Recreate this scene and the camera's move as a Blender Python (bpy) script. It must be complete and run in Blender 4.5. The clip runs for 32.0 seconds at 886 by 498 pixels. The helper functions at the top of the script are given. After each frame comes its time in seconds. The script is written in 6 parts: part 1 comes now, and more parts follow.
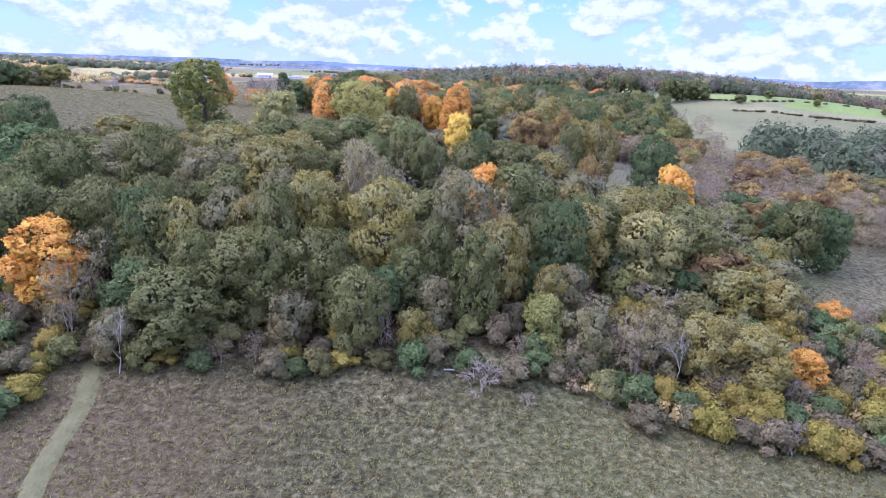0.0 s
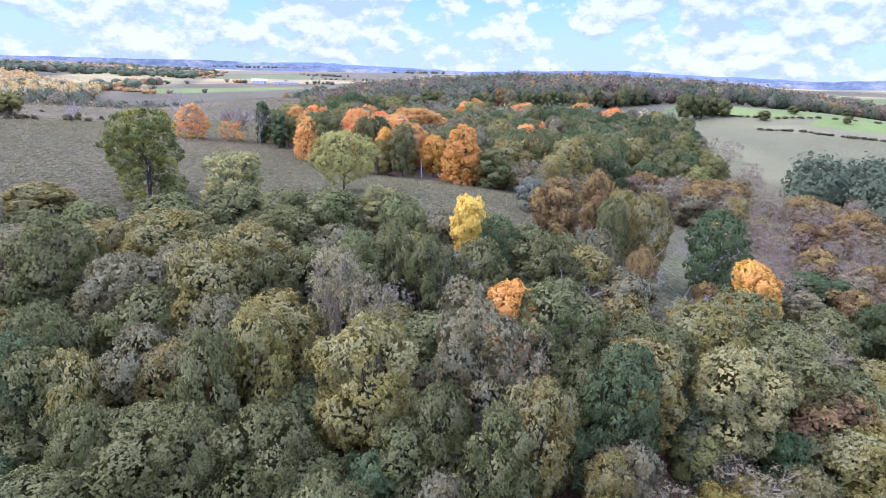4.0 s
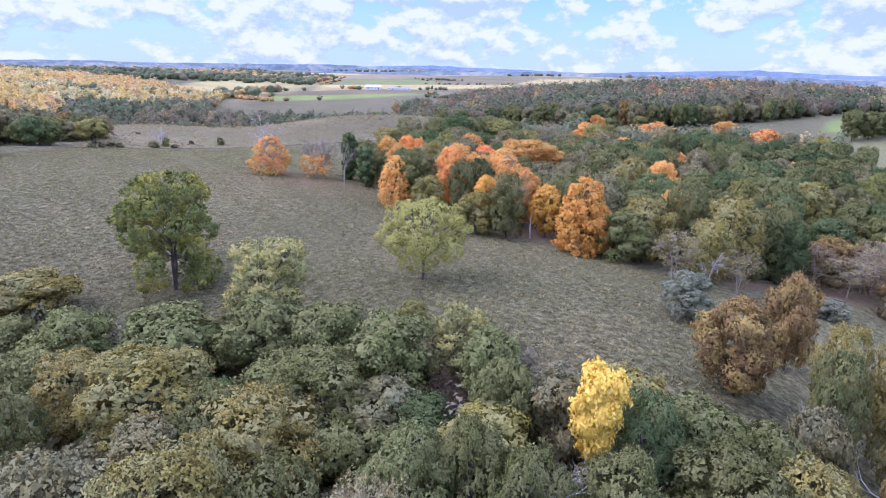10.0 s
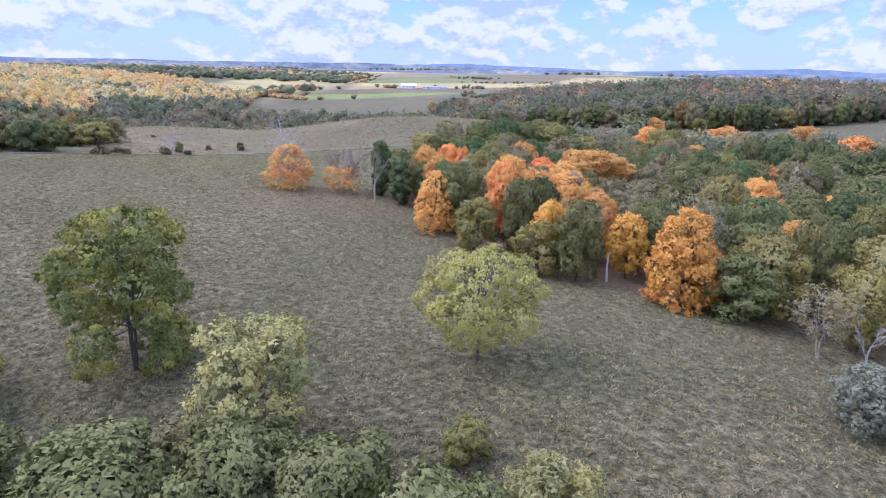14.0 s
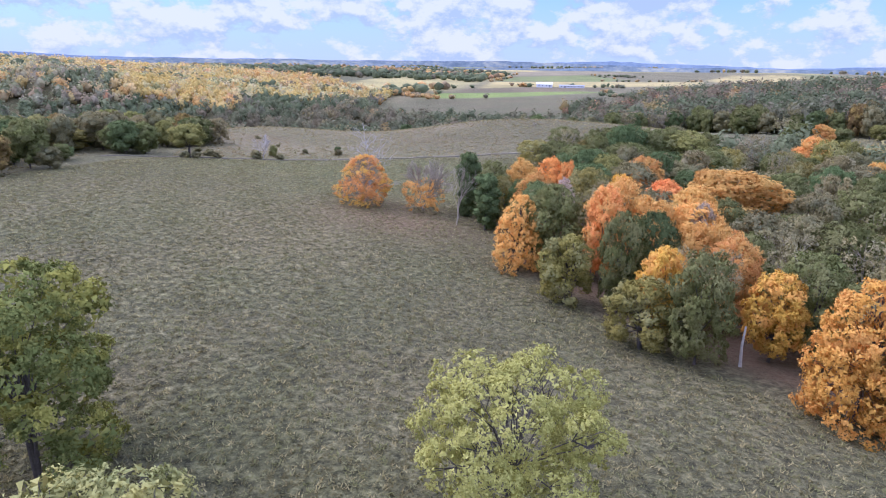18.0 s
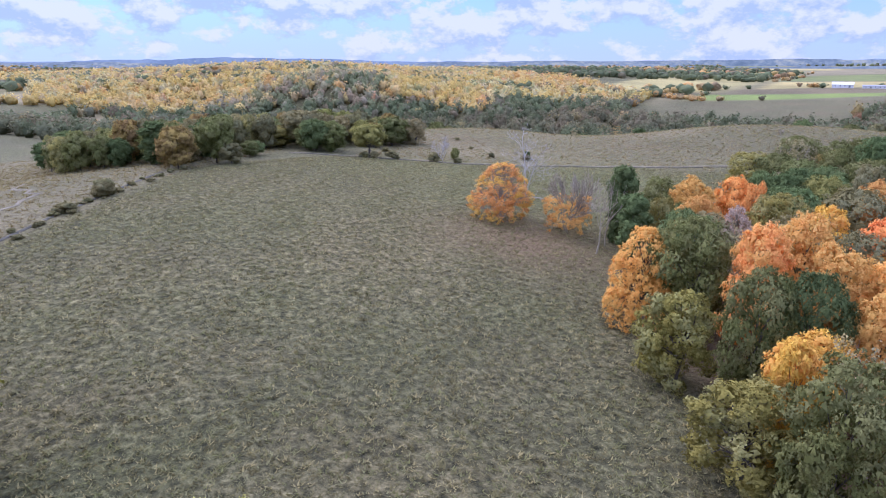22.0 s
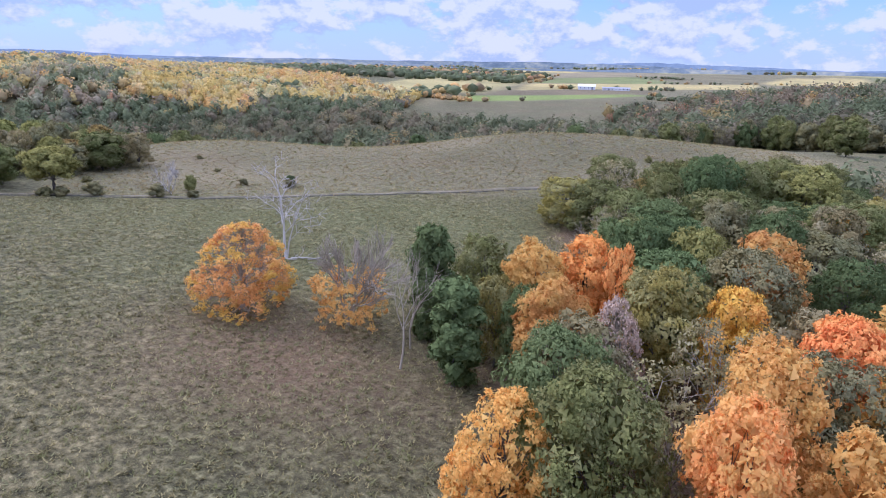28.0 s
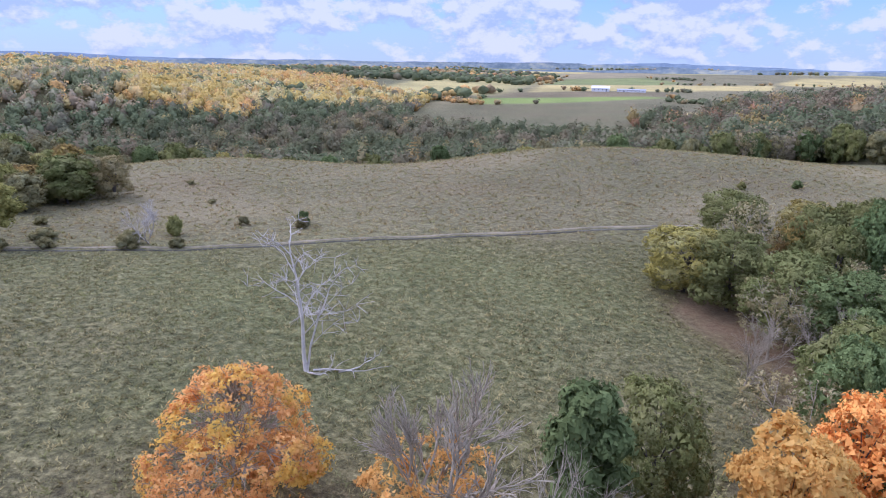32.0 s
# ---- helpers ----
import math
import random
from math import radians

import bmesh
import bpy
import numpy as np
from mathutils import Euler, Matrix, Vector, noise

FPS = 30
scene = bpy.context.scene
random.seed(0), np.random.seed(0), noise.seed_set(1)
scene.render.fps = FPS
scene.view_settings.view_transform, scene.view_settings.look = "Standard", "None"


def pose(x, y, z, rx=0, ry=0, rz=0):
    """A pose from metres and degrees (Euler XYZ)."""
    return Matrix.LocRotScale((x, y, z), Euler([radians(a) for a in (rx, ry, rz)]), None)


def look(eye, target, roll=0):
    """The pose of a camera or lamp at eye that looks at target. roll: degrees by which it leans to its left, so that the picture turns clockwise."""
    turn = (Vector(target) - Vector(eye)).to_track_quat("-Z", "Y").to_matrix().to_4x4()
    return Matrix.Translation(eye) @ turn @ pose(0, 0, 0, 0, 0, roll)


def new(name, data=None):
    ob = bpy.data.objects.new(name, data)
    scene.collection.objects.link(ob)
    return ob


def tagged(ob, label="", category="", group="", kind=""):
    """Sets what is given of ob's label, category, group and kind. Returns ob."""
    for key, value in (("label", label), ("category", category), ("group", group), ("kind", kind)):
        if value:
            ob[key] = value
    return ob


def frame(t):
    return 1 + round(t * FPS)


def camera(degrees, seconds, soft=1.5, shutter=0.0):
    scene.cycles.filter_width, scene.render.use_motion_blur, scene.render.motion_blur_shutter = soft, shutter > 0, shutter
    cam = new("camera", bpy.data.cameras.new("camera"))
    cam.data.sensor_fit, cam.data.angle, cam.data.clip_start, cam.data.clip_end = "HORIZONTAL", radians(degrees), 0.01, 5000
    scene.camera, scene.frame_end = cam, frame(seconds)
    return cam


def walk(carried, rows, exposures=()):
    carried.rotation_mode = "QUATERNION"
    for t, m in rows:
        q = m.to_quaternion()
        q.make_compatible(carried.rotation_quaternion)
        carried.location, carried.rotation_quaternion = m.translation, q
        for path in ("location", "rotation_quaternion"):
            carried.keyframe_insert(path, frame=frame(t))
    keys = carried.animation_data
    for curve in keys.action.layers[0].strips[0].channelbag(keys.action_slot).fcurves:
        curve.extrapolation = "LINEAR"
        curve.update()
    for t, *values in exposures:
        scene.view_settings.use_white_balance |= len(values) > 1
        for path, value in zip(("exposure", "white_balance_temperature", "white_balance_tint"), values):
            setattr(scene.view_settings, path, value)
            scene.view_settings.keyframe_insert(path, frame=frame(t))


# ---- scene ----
cam = camera(68.6, 32.0, soft=1.0)
METRES, EYE, TILT, LEAN, TURN = 220.0, 37.0, -15.2, -1.9, 0.0
ROWS = [
    (0.0, 0.0, 0.0, 0.0, 0.0, 0.0, 0.0),
    (0.5, -0.0001, 0.0184, 0.0083, 0.0, -0.07, 0.04),
    (1.0, -0.0004, 0.0365, 0.0172, 0.0, -0.13, 0.08),
    (1.5, -0.0009, 0.0544, 0.027, 0.01, -0.15, 0.08),
    (2.0, -0.0012, 0.0711, 0.0363, 0.01, -0.13, 0.12),
    (2.5, -0.0017, 0.0859, 0.0456, -0.01, -0.11, 0.13),
    (3.0, -0.0023, 0.0988, 0.055, -0.03, -0.08, 0.14),
    (3.5, -0.0029, 0.111, 0.0636, -0.02, -0.06, 0.19),
    (4.0, -0.0033, 0.1225, 0.0722, -0.04, -0.02, 0.21),
    (4.5, -0.0033, 0.133, 0.0809, -0.05, -0.01, 0.22),
    (6.5, -0.0014, 0.1716, 0.1124, -0.1, 0.17, 0.38),
    (7.0, -0.001, 0.182, 0.1168, -0.12, 0.15, 0.42),
    (7.5, -0.0013, 0.1933, 0.1195, 3.99, 0.17, -0.56),
    (8.0, -0.0016, 0.2059, 0.1227, 4.13, 0.14, -0.6),
    (8.5, -0.0024, 0.2198, 0.1266, 4.12, 0.13, -0.56),
    (9.0, -0.0031, 0.2344, 0.1308, 4.11, 0.11, -0.55),
    (9.5, -0.0046, 0.2499, 0.1352, 6.06, 0.06, -1.01),
    (10.0, -0.0065, 0.2657, 0.1393, 9.55, -0.06, -1.84),
    (10.5, -0.0098, 0.2814, 0.1437, 13.13, -0.24, -2.7),
    (11.0, -0.0137, 0.2966, 0.1479, 14.74, -0.33, -3.08),
    (11.5, -0.0184, 0.311, 0.1519, 14.73, -0.35, -3.09),
    (12.0, -0.0231, 0.325, 0.1556, 14.72, -0.38, -3.09),
    (12.5, -0.0277, 0.3386, 0.1592, 14.73, -0.39, -3.1),
    (13.0, -0.0324, 0.3517, 0.1626, 14.73, -0.39, -3.12),
    (13.5, -0.0365, 0.3645, 0.1661, 12.51, -0.3, -2.64),
    (14.0, -0.0403, 0.3772, 0.1693, 12.44, -0.3, -2.65),
    (14.5, -0.0439, 0.3902, 0.1726, 12.39, -0.3, -2.63),
    (16.5, -0.0476, 0.4441, 0.1889, 17.41, -0.8, -3.9),
    (17.0, -0.0447, 0.4577, 0.1926, 18.05, -0.86, -4.08),
    (17.5, -0.0399, 0.4716, 0.1962, 20.21, -0.99, -4.58),
    (18.0, -0.0343, 0.4862, 0.1996, 24.1, -1.27, -5.48),
    (18.5, -0.0282, 0.5014, 0.203, 30.8, -1.98, -6.83),
    (19.0, -0.0223, 0.5173, 0.2064, 37.25, -2.77, -8.05),
    (19.5, -0.0165, 0.5325, 0.2095, 38.02, -2.84, -8.22),
    (20.0, -0.0108, 0.5471, 0.2123, 43.6, -3.66, -9.24),
    (20.5, -0.004, 0.5628, 0.2158, 46.88, -4.17, -9.73),
    (21.0, -0.0001, 0.5773, 0.2191, 46.92, -4.18, -9.75),
    (21.5, 0.0013, 0.591, 0.2222, 46.93, -4.19, -9.81),
    (22.0, 0.0005, 0.6046, 0.2258, 46.94, -4.21, -9.86),
    (22.5, -0.0027, 0.6175, 0.2292, 46.92, -4.21, -9.89),
    (23.0, -0.0083, 0.6296, 0.2327, 46.91, -4.21, -9.92),
    (23.5, -0.0141, 0.641, 0.2362, 38.15, -2.87, -8.45),
    (24.0, -0.0212, 0.6526, 0.2395, 36.47, -2.64, -8.2),
    (24.5, -0.0289, 0.6641, 0.243, 36.32, -2.62, -8.19),
    (25.0, -0.038, 0.675, 0.2461, 35.81, -2.55, -8.14),
    (25.5, -0.0478, 0.6856, 0.2495, 29.05, -1.72, -6.85),
    (27.5, -0.0938, 0.7312, 0.2644, 27.57, -1.54, -6.61),
    (28.0, -0.1077, 0.7429, 0.2687, 27.49, -1.57, -6.61),
    (28.5, -0.1214, 0.7548, 0.2727, 27.45, -1.53, -6.55),
    (29.0, -0.135, 0.7669, 0.2767, 27.39, -1.53, -6.53),
    (29.5, -0.1482, 0.7792, 0.2812, 27.36, -1.53, -6.52),
    (30.0, -0.1611, 0.792, 0.2856, 27.32, -1.51, -6.46),
    (30.5, -0.1738, 0.8053, 0.29, 27.29, -1.5, -6.47),
    (31.0, -0.186, 0.8186, 0.2946, 27.27, -1.5, -6.47),
    (31.5, -0.1979, 0.8316, 0.2988, 27.76, -1.56, -6.55),
    (32.0, -0.2095, 0.8442, 0.3027, 27.76, -1.54, -6.53),
]
walk(cam, [(t, pose(0, 0, EYE, TILT, LEAN, TURN) @ pose(METRES * x, METRES * y, METRES * z, 90 + pitch, roll, yaw)) for t, x, y, z, yaw, pitch, roll in ROWS],
     exposures=[(0.0, 1.08, 5090, 46), (4.0, 1.08, 5090, 46), (9.0, 0.99, 5150, 45), (20.0, 0.78, 5350, 38.5), (32.0, 0.66, 5420, 35)])

# ---- world, sun, exposure ----
SUN_HEADING, SUN_HEIGHT = radians(100), radians(46)
world = bpy.data.worlds.new("sky")
scene.world = world
world.use_nodes = True
wn, wl = world.node_tree.nodes, world.node_tree.links
wn.clear()


def wnode(kind, **values):
    n = wn.new(kind)
    for key, value in values.items():
        n.inputs[key].default_value = value
    return n


def wmath(op, a, b=None, c=None):
    n = wn.new("ShaderNodeMath")
    n.operation = op
    for i, v in enumerate((a, b, c)):
        if v is None:
            continue
        if isinstance(v, (int, float)):
            n.inputs[i].default_value = v
        else:
            wl.new(v, n.inputs[i])
    return n.outputs[0]


sky = wn.new("ShaderNodeTexSky")
sky.sky_type, sky.sun_disc = "NISHITA", False
sky.sun_elevation, sky.sun_rotation = SUN_HEIGHT, -SUN_HEADING
sky.air_density, sky.dust_density, sky.ozone_density = 1.0, 0.0, 3.0
coords = wn.new("ShaderNodeTexCoord")
split = wn.new("ShaderNodeSeparateXYZ")
wl.new(coords.outputs["Generated"], split.inputs[0])
lift = wmath("MULTIPLY", split.outputs[2], 1.7)
join = wn.new("ShaderNodeCombineXYZ")
above = wn.new("ShaderNodeCombineXYZ")
for target, rise in ((join, 0.0), (above, 0.026)):
    wl.new(split.outputs[0], target.inputs[0])
    wl.new(split.outputs[1], target.inputs[1])
    wl.new(wmath("ADD", lift, rise), target.inputs[2])


def puff(vector):
    """Heaps of cloud gathered into loose banks."""
    small = wnode("ShaderNodeTexNoise", Scale=15.0, Detail=9.0, Roughness=0.60, Distortion=0.0)
    banks = wnode("ShaderNodeTexNoise", Scale=4.0, Detail=3.0, Roughness=0.5)
    for n in (small, banks):
        wl.new(vector.outputs[0], n.inputs["Vector"])
    return wmath("ADD", small.outputs[0], wmath("MULTIPLY", wmath("SUBTRACT", banks.outputs[0], 0.5), 0.7))


here, higher = puff(join), puff(above)
thicker_aloft = wmath("MULTIPLY", wmath("MINIMUM", wmath("MAXIMUM", wmath("SUBTRACT", split.outputs[2], 0.02), -0.05), 0.3), 0.9)
mask = wn.new("ShaderNodeMapRange")
mask.interpolation_type = "SMOOTHSTEP"
mask.inputs["From Min"].default_value, mask.inputs["From Max"].default_value = 0.44, 0.555
wl.new(wmath("ADD", here, thicker_aloft), mask.inputs["Value"])
tone = wn.new("ShaderNodeValToRGB")
tone.color_ramp.elements[0].position, tone.color_ramp.elements[0].color = 0.38, (0.54, 0.695, 0.85, 1)
tone.color_ramp.elements[1].position, tone.color_ramp.elements[1].color = 0.60, (0.93, 1.0, 1.08, 1)
wl.new(wmath("MULTIPLY_ADD", wmath("SUBTRACT", here, higher), 1.6, 0.5), tone.inputs[0])
clear_sky = wnode("ShaderNodeBackground", Strength=0.088)
cool = wn.new("ShaderNodeMix")
cool.data_type, cool.blend_type = "RGBA", "MULTIPLY"
cool.inputs[0].default_value, cool.inputs[7].default_value = 1.0, (0.64, 0.865, 1.20, 1)
wl.new(sky.outputs[0], cool.inputs[6])
low = wn.new("ShaderNodeMapRange")
low.interpolation_type = "SMOOTHSTEP"
for key, value in (("From Min", 0.0), ("From Max", 0.16), ("To Min", 0.8), ("To Max", 0.0)):
    low.inputs[key].default_value = value
wl.new(split.outputs[2], low.inputs["Value"])
misty = wn.new("ShaderNodeMix")
misty.data_type = "RGBA"
misty.inputs[7].default_value = (3.3, 4.35, 5.3, 1)
wl.new(low.outputs[0], misty.inputs[0])
wl.new(cool.outputs[2], misty.inputs[6])
wl.new(misty.outputs[2], clear_sky.inputs[0])
cloud = wnode("ShaderNodeBackground", Strength=0.49)
# as under any broken overcast, the clouds overhead are brighter than those near the horizon
overhead = wn.new("ShaderNodeMapRange")
overhead.interpolation_type = "SMOOTHSTEP"
for key, value in (("From Min", 0.12), ("From Max", 0.5), ("To Min", 0.52), ("To Max", 1.2)):
    overhead.inputs[key].default_value = value
wl.new(split.outputs[2], overhead.inputs["Value"])
wl.new(overhead.outputs[0], cloud.inputs["Strength"])
wl.new(tone.outputs[0], cloud.inputs[0])
both = wn.new("ShaderNodeMixShader")
wl.new(wmath("MULTIPLY", mask.outputs[0], 0.85), both.inputs[0])
wl.new(clear_sky.outputs[0], both.inputs[1])
wl.new(cloud.outputs[0], both.inputs[2])
wl.new(both.outputs[0], wn.new("ShaderNodeOutputWorld").inputs[0])

sun = new("sun", bpy.data.lights.new("sun", "SUN"))
sun.data.energy, sun.data.angle, sun.data.color = 1.5, radians(40), (1.0, 0.93, 0.82)
sun.matrix_world = look((0, 0, 200), (200 * math.sin(SUN_HEADING), -200 * math.cos(SUN_HEADING), 200 - 200 * math.tan(SUN_HEIGHT)))


# ---- materials ----
def material(name):
    m = bpy.data.materials.new(name)
    m.use_nodes = True
    nt = m.node_tree
    nt.nodes.clear()
    out = nt.nodes.new("ShaderNodeOutputMaterial")
    return m, nt.nodes, nt.links, out


def ramp(nodes, stops):
    r = nodes.new("ShaderNodeValToRGB")
    while len(r.color_ramp.elements) < len(stops):
        r.color_ramp.elements.new(0.5)
    for e, (p, c) in zip(r.color_ramp.elements, stops):
        e.position, e.color = p, (*c, 1)
    return r


def noise_node(nodes, links, vector, scale, detail=4.0, rough=0.55):
    n = nodes.new("ShaderNodeTexNoise")
    n.inputs["Scale"].default_value, n.inputs["Detail"].default_value, n.inputs["Roughness"].default_value = scale, detail, rough
    if vector:
        links.new(vector, n.inputs["Vector"])
    return n.outputs[0]


def mix(nodes, links, fac, a, b, blend="MIX"):
    n = nodes.new("ShaderNodeMix")
    n.data_type, n.blend_type = "RGBA", blend
    for socket, v in ((n.inputs[0], fac), (n.inputs[6], a), (n.inputs[7], b)):
        if isinstance(v, (int, float)):
            socket.default_value = v
        elif isinstance(v, tuple):
            socket.default_value = (*v, 1)
        else:
            links.new(v, socket)
    return n.outputs[2]


def foliage(name, dark, mid, light, spread=0.22, through_light=0.3, attribute="", range_of_tones=0.55):
    """Leaves: three tones spread leaf by leaf, a lighter or darker cast tree by tree, light shining through."""
    m, nodes, links, out = material(name)
    dark, mid, light = [tuple((0.75 if mid[0] < 0.5 else 1.0) * v for v in c) for c in (dark, mid, light)]
    dark, light = [tuple(b + (a - b) * range_of_tones for a, b in zip(c, mid)) for c in (dark, light)]
    geo = nodes.new("ShaderNodeNewGeometry")
    tones = ramp(nodes, ((0.05, dark), (0.5, mid), (0.97, light)))
    links.new(geo.outputs["Random Per Island"], tones.inputs[0])
    info = nodes.new("ShaderNodeObjectInfo")
    hsv = nodes.new("ShaderNodeHueSaturation")
    links.new(tones.outputs[0], hsv.inputs["Color"])
    span = nodes.new("ShaderNodeMapRange")
    span.inputs["To Min"].default_value, span.inputs["To Max"].default_value = 1 - spread, 1 + spread
    links.new(info.outputs["Random"], span.inputs["Value"])
    links.new(span.outputs[0], hsv.inputs["Value"])
    hue = nodes.new("ShaderNodeMapRange")
    hue.inputs["To Min"].default_value, hue.inputs["To Max"].default_value = 0.491, 0.512
    fold = nodes.new("ShaderNodeMath")
    fold.operation = "FRACT"
    times = nodes.new("ShaderNodeMath")
    times.operation = "MULTIPLY"
    times.inputs[1].default_value = 7.3
    links.new(info.outputs["Random"], times.inputs[0])
    links.new(times.outputs[0], fold.inputs[0])
    links.new(fold.outputs[0], hue.inputs["Value"])
    links.new(hue.outputs[0], hsv.inputs["Hue"])
    colour = hsv.outputs[0]
    if attribute:
        tint = nodes.new("ShaderNodeAttribute")
        tint.attribute_name = attribute
        colour = mix(nodes, links, 1.0, colour, tint.outputs["Color"], "MULTIPLY")
    d, t, s = nodes.new("ShaderNodeBsdfDiffuse"), nodes.new("ShaderNodeBsdfTranslucent"), nodes.new("ShaderNodeMixShader")
    links.new(colour, d.inputs[0])
    links.new(colour, t.inputs[0])
    s.inputs[0].default_value = through_light
    links.new(d.outputs[0], s.inputs[1])
    links.new(t.outputs[0], s.inputs[2])
    links.new(s.outputs[0], out.inputs[0])
    return m


def rough_surface(name, stops, scale, bump=0.3, roughness=0.85, fine=6.0):
    """A matt surface whose tones follow a noise at two scales, with fine relief."""
    m, nodes, links, out = material(name)
    tc = nodes.new("ShaderNodeTexCoord").outputs["Object"]
    big, small = noise_node(nodes, links, tc, scale, 5), noise_node(nodes, links, tc, scale * fine, 6, 0.65)
    both_scales = nodes.new("ShaderNodeMath")
    both_scales.operation = "MULTIPLY_ADD"
    both_scales.inputs[1].default_value = 0.55
    half = nodes.new("ShaderNodeMath")
    half.operation = "MULTIPLY"
    half.inputs[1].default_value = 0.45
    links.new(small, half.inputs[0])
    links.new(big, both_scales.inputs[0])
    links.new(half.outputs[0], both_scales.inputs[2])
    tones = ramp(nodes, stops)
    links.new(both_scales.outputs[0], tones.inputs[0])
    b = nodes.new("ShaderNodeBsdfPrincipled")
    b.inputs["Roughness"].default_value = roughness
    links.new(tones.outputs[0], b.inputs["Base Color"])
    relief = nodes.new("ShaderNodeBump")
    relief.inputs["Strength"].default_value = bump
    links.new(small, relief.inputs["Height"])
    links.new(relief.outputs[0], b.inputs["Normal"])
    links.new(b.outputs[0], out.inputs[0])
    return m


BARK = rough_surface("bark", ((0.3, (0.045, 0.036, 0.028)), (0.55, (0.10, 0.085, 0.07)), (0.75, (0.19, 0.17, 0.145))), 1.5, 0.6)
GREY_WOOD = rough_surface("weathered_wood", ((0.3, (0.36, 0.33, 0.285)), (0.6, (0.54, 0.50, 0.44)), (0.8, (0.68, 0.64, 0.57))), 2.0, 0.4)
TWIG = rough_surface("twigs", ((0.3, (0.26, 0.22, 0.155)), (0.6, (0.39, 0.335, 0.245)), (0.8, (0.50, 0.44, 0.335))), 1.5, 0.3)
LEAF = {}
LEAF["oak"] = foliage("oak_leaves", (0.136, 0.154, 0.050), (0.238, 0.256, 0.083), (0.375, 0.392, 0.14))
LEAF["olive"] = foliage("olive_oak_leaves", (0.235, 0.200, 0.055), (0.430, 0.360, 0.098), (0.62, 0.525, 0.16), 0.18)
LEAF["umber"] = foliage("umber_leaves", (0.205, 0.180, 0.08), (0.345, 0.305, 0.135), (0.500, 0.440, 0.205), 0.18)
LEAF["green"] = foliage("green_leaves", (0.115, 0.158, 0.06), (0.20, 0.262, 0.10), (0.31, 0.39, 0.155), 0.24)
LEAF["lime"] = foliage("lime_leaves", (0.22, 0.23, 0.075), (0.41, 0.40, 0.12), (0.60, 0.57, 0.19), 0.15)
LEAF["maple"] = foliage("orange_maple_leaves", (0.53, 0.265, 0.075), (0.82, 0.455, 0.13), (0.94, 0.64, 0.24), 0.2, 0.5)
LEAF["peach"] = foliage("pale_orange_maple_leaves", (0.54, 0.28, 0.09), (0.85, 0.48, 0.15), (0.96, 0.66, 0.26), 0.06, 0.5)
LEAF["coral"] = foliage("coral_maple_leaves", (0.56, 0.28, 0.09), (0.88, 0.48, 0.16), (0.97, 0.65, 0.25), 0.06, 0.5)
LEAF["sage"] = foliage("sage_green_leaves", (0.172, 0.188, 0.066), (0.282, 0.300, 0.106), (0.42, 0.435, 0.165), 0.18)
LEAF["maplered"] = foliage("red_maple_leaves", (0.56, 0.19, 0.06), (0.92, 0.35, 0.10), (0.97, 0.52, 0.17), 0.1)
LEAF["amber"] = foliage("amber_leaves", (0.45, 0.25, 0.05), (0.78, 0.44, 0.08), (0.90, 0.60, 0.14), 0.12)
LEAF["yellow"] = foliage("yellow_leaves", (0.58, 0.40, 0.06), (0.87, 0.61, 0.11), (0.96, 0.76, 0.2), 0.08)
LEAF["russet"] = foliage("russet_leaves", (0.21, 0.14, 0.065), (0.37, 0.25, 0.105), (0.54, 0.38, 0.15), 0.15)
LEAF["mauve"] = foliage("fading_leaves", (0.36, 0.29, 0.23), (0.55, 0.44, 0.33), (0.80, 0.61, 0.40), 0.12)
LEAF["thin"] = foliage("thin_leaves", (0.29, 0.245, 0.11), (0.44, 0.375, 0.17), (0.57, 0.49, 0.24), 0.18)
LEAF["pale"] = foliage("pale_leaves", (0.28, 0.285, 0.105), (0.44, 0.43, 0.165), (0.60, 0.56, 0.23), 0.1)
LEAF["willow"] = foliage("willow_leaves", (0.14, 0.18, 0.05), (0.27, 0.315, 0.09), (0.46, 0.46, 0.14), 0.1)
LEAF["yellowgreen"] = foliage("yellow_green_leaves", (0.34, 0.325, 0.09), (0.54, 0.515, 0.145), (0.71, 0.66, 0.22), 0.08)
LEAF["blue"] = foliage("grey_green_leaves", (0.22, 0.24, 0.15), (0.35, 0.37, 0.235), (0.47, 0.50, 0.32), 0.1)
LEAF["briar"] = foliage("yellow_briar_leaves", (0.30, 0.25, 0.055), (0.47, 0.39, 0.09), (0.68, 0.55, 0.14), 0.15)
LEAF["purple"] = foliage("brown_grey_shrub_leaves", (0.20, 0.17, 0.09), (0.31, 0.265, 0.14), (0.42, 0.365, 0.20), 0.18)
LEAF["brush"] = foliage("pink_grey_brush_leaves", (0.31, 0.23, 0.13), (0.47, 0.355, 0.205), (0.60, 0.475, 0.29), 0.18)
LEAF["dusk"] = foliage("dull_olive_leaves", (0.17, 0.172, 0.06), (0.30, 0.29, 0.105), (0.46, 0.43, 0.16), 0.25)
FAR_LEAF = foliage("far_leaves", (0.66, 0.67, 0.66), (0.86, 0.86, 0.86), (1.0, 1.0, 1.0), 0.0, 0.35, "tint")


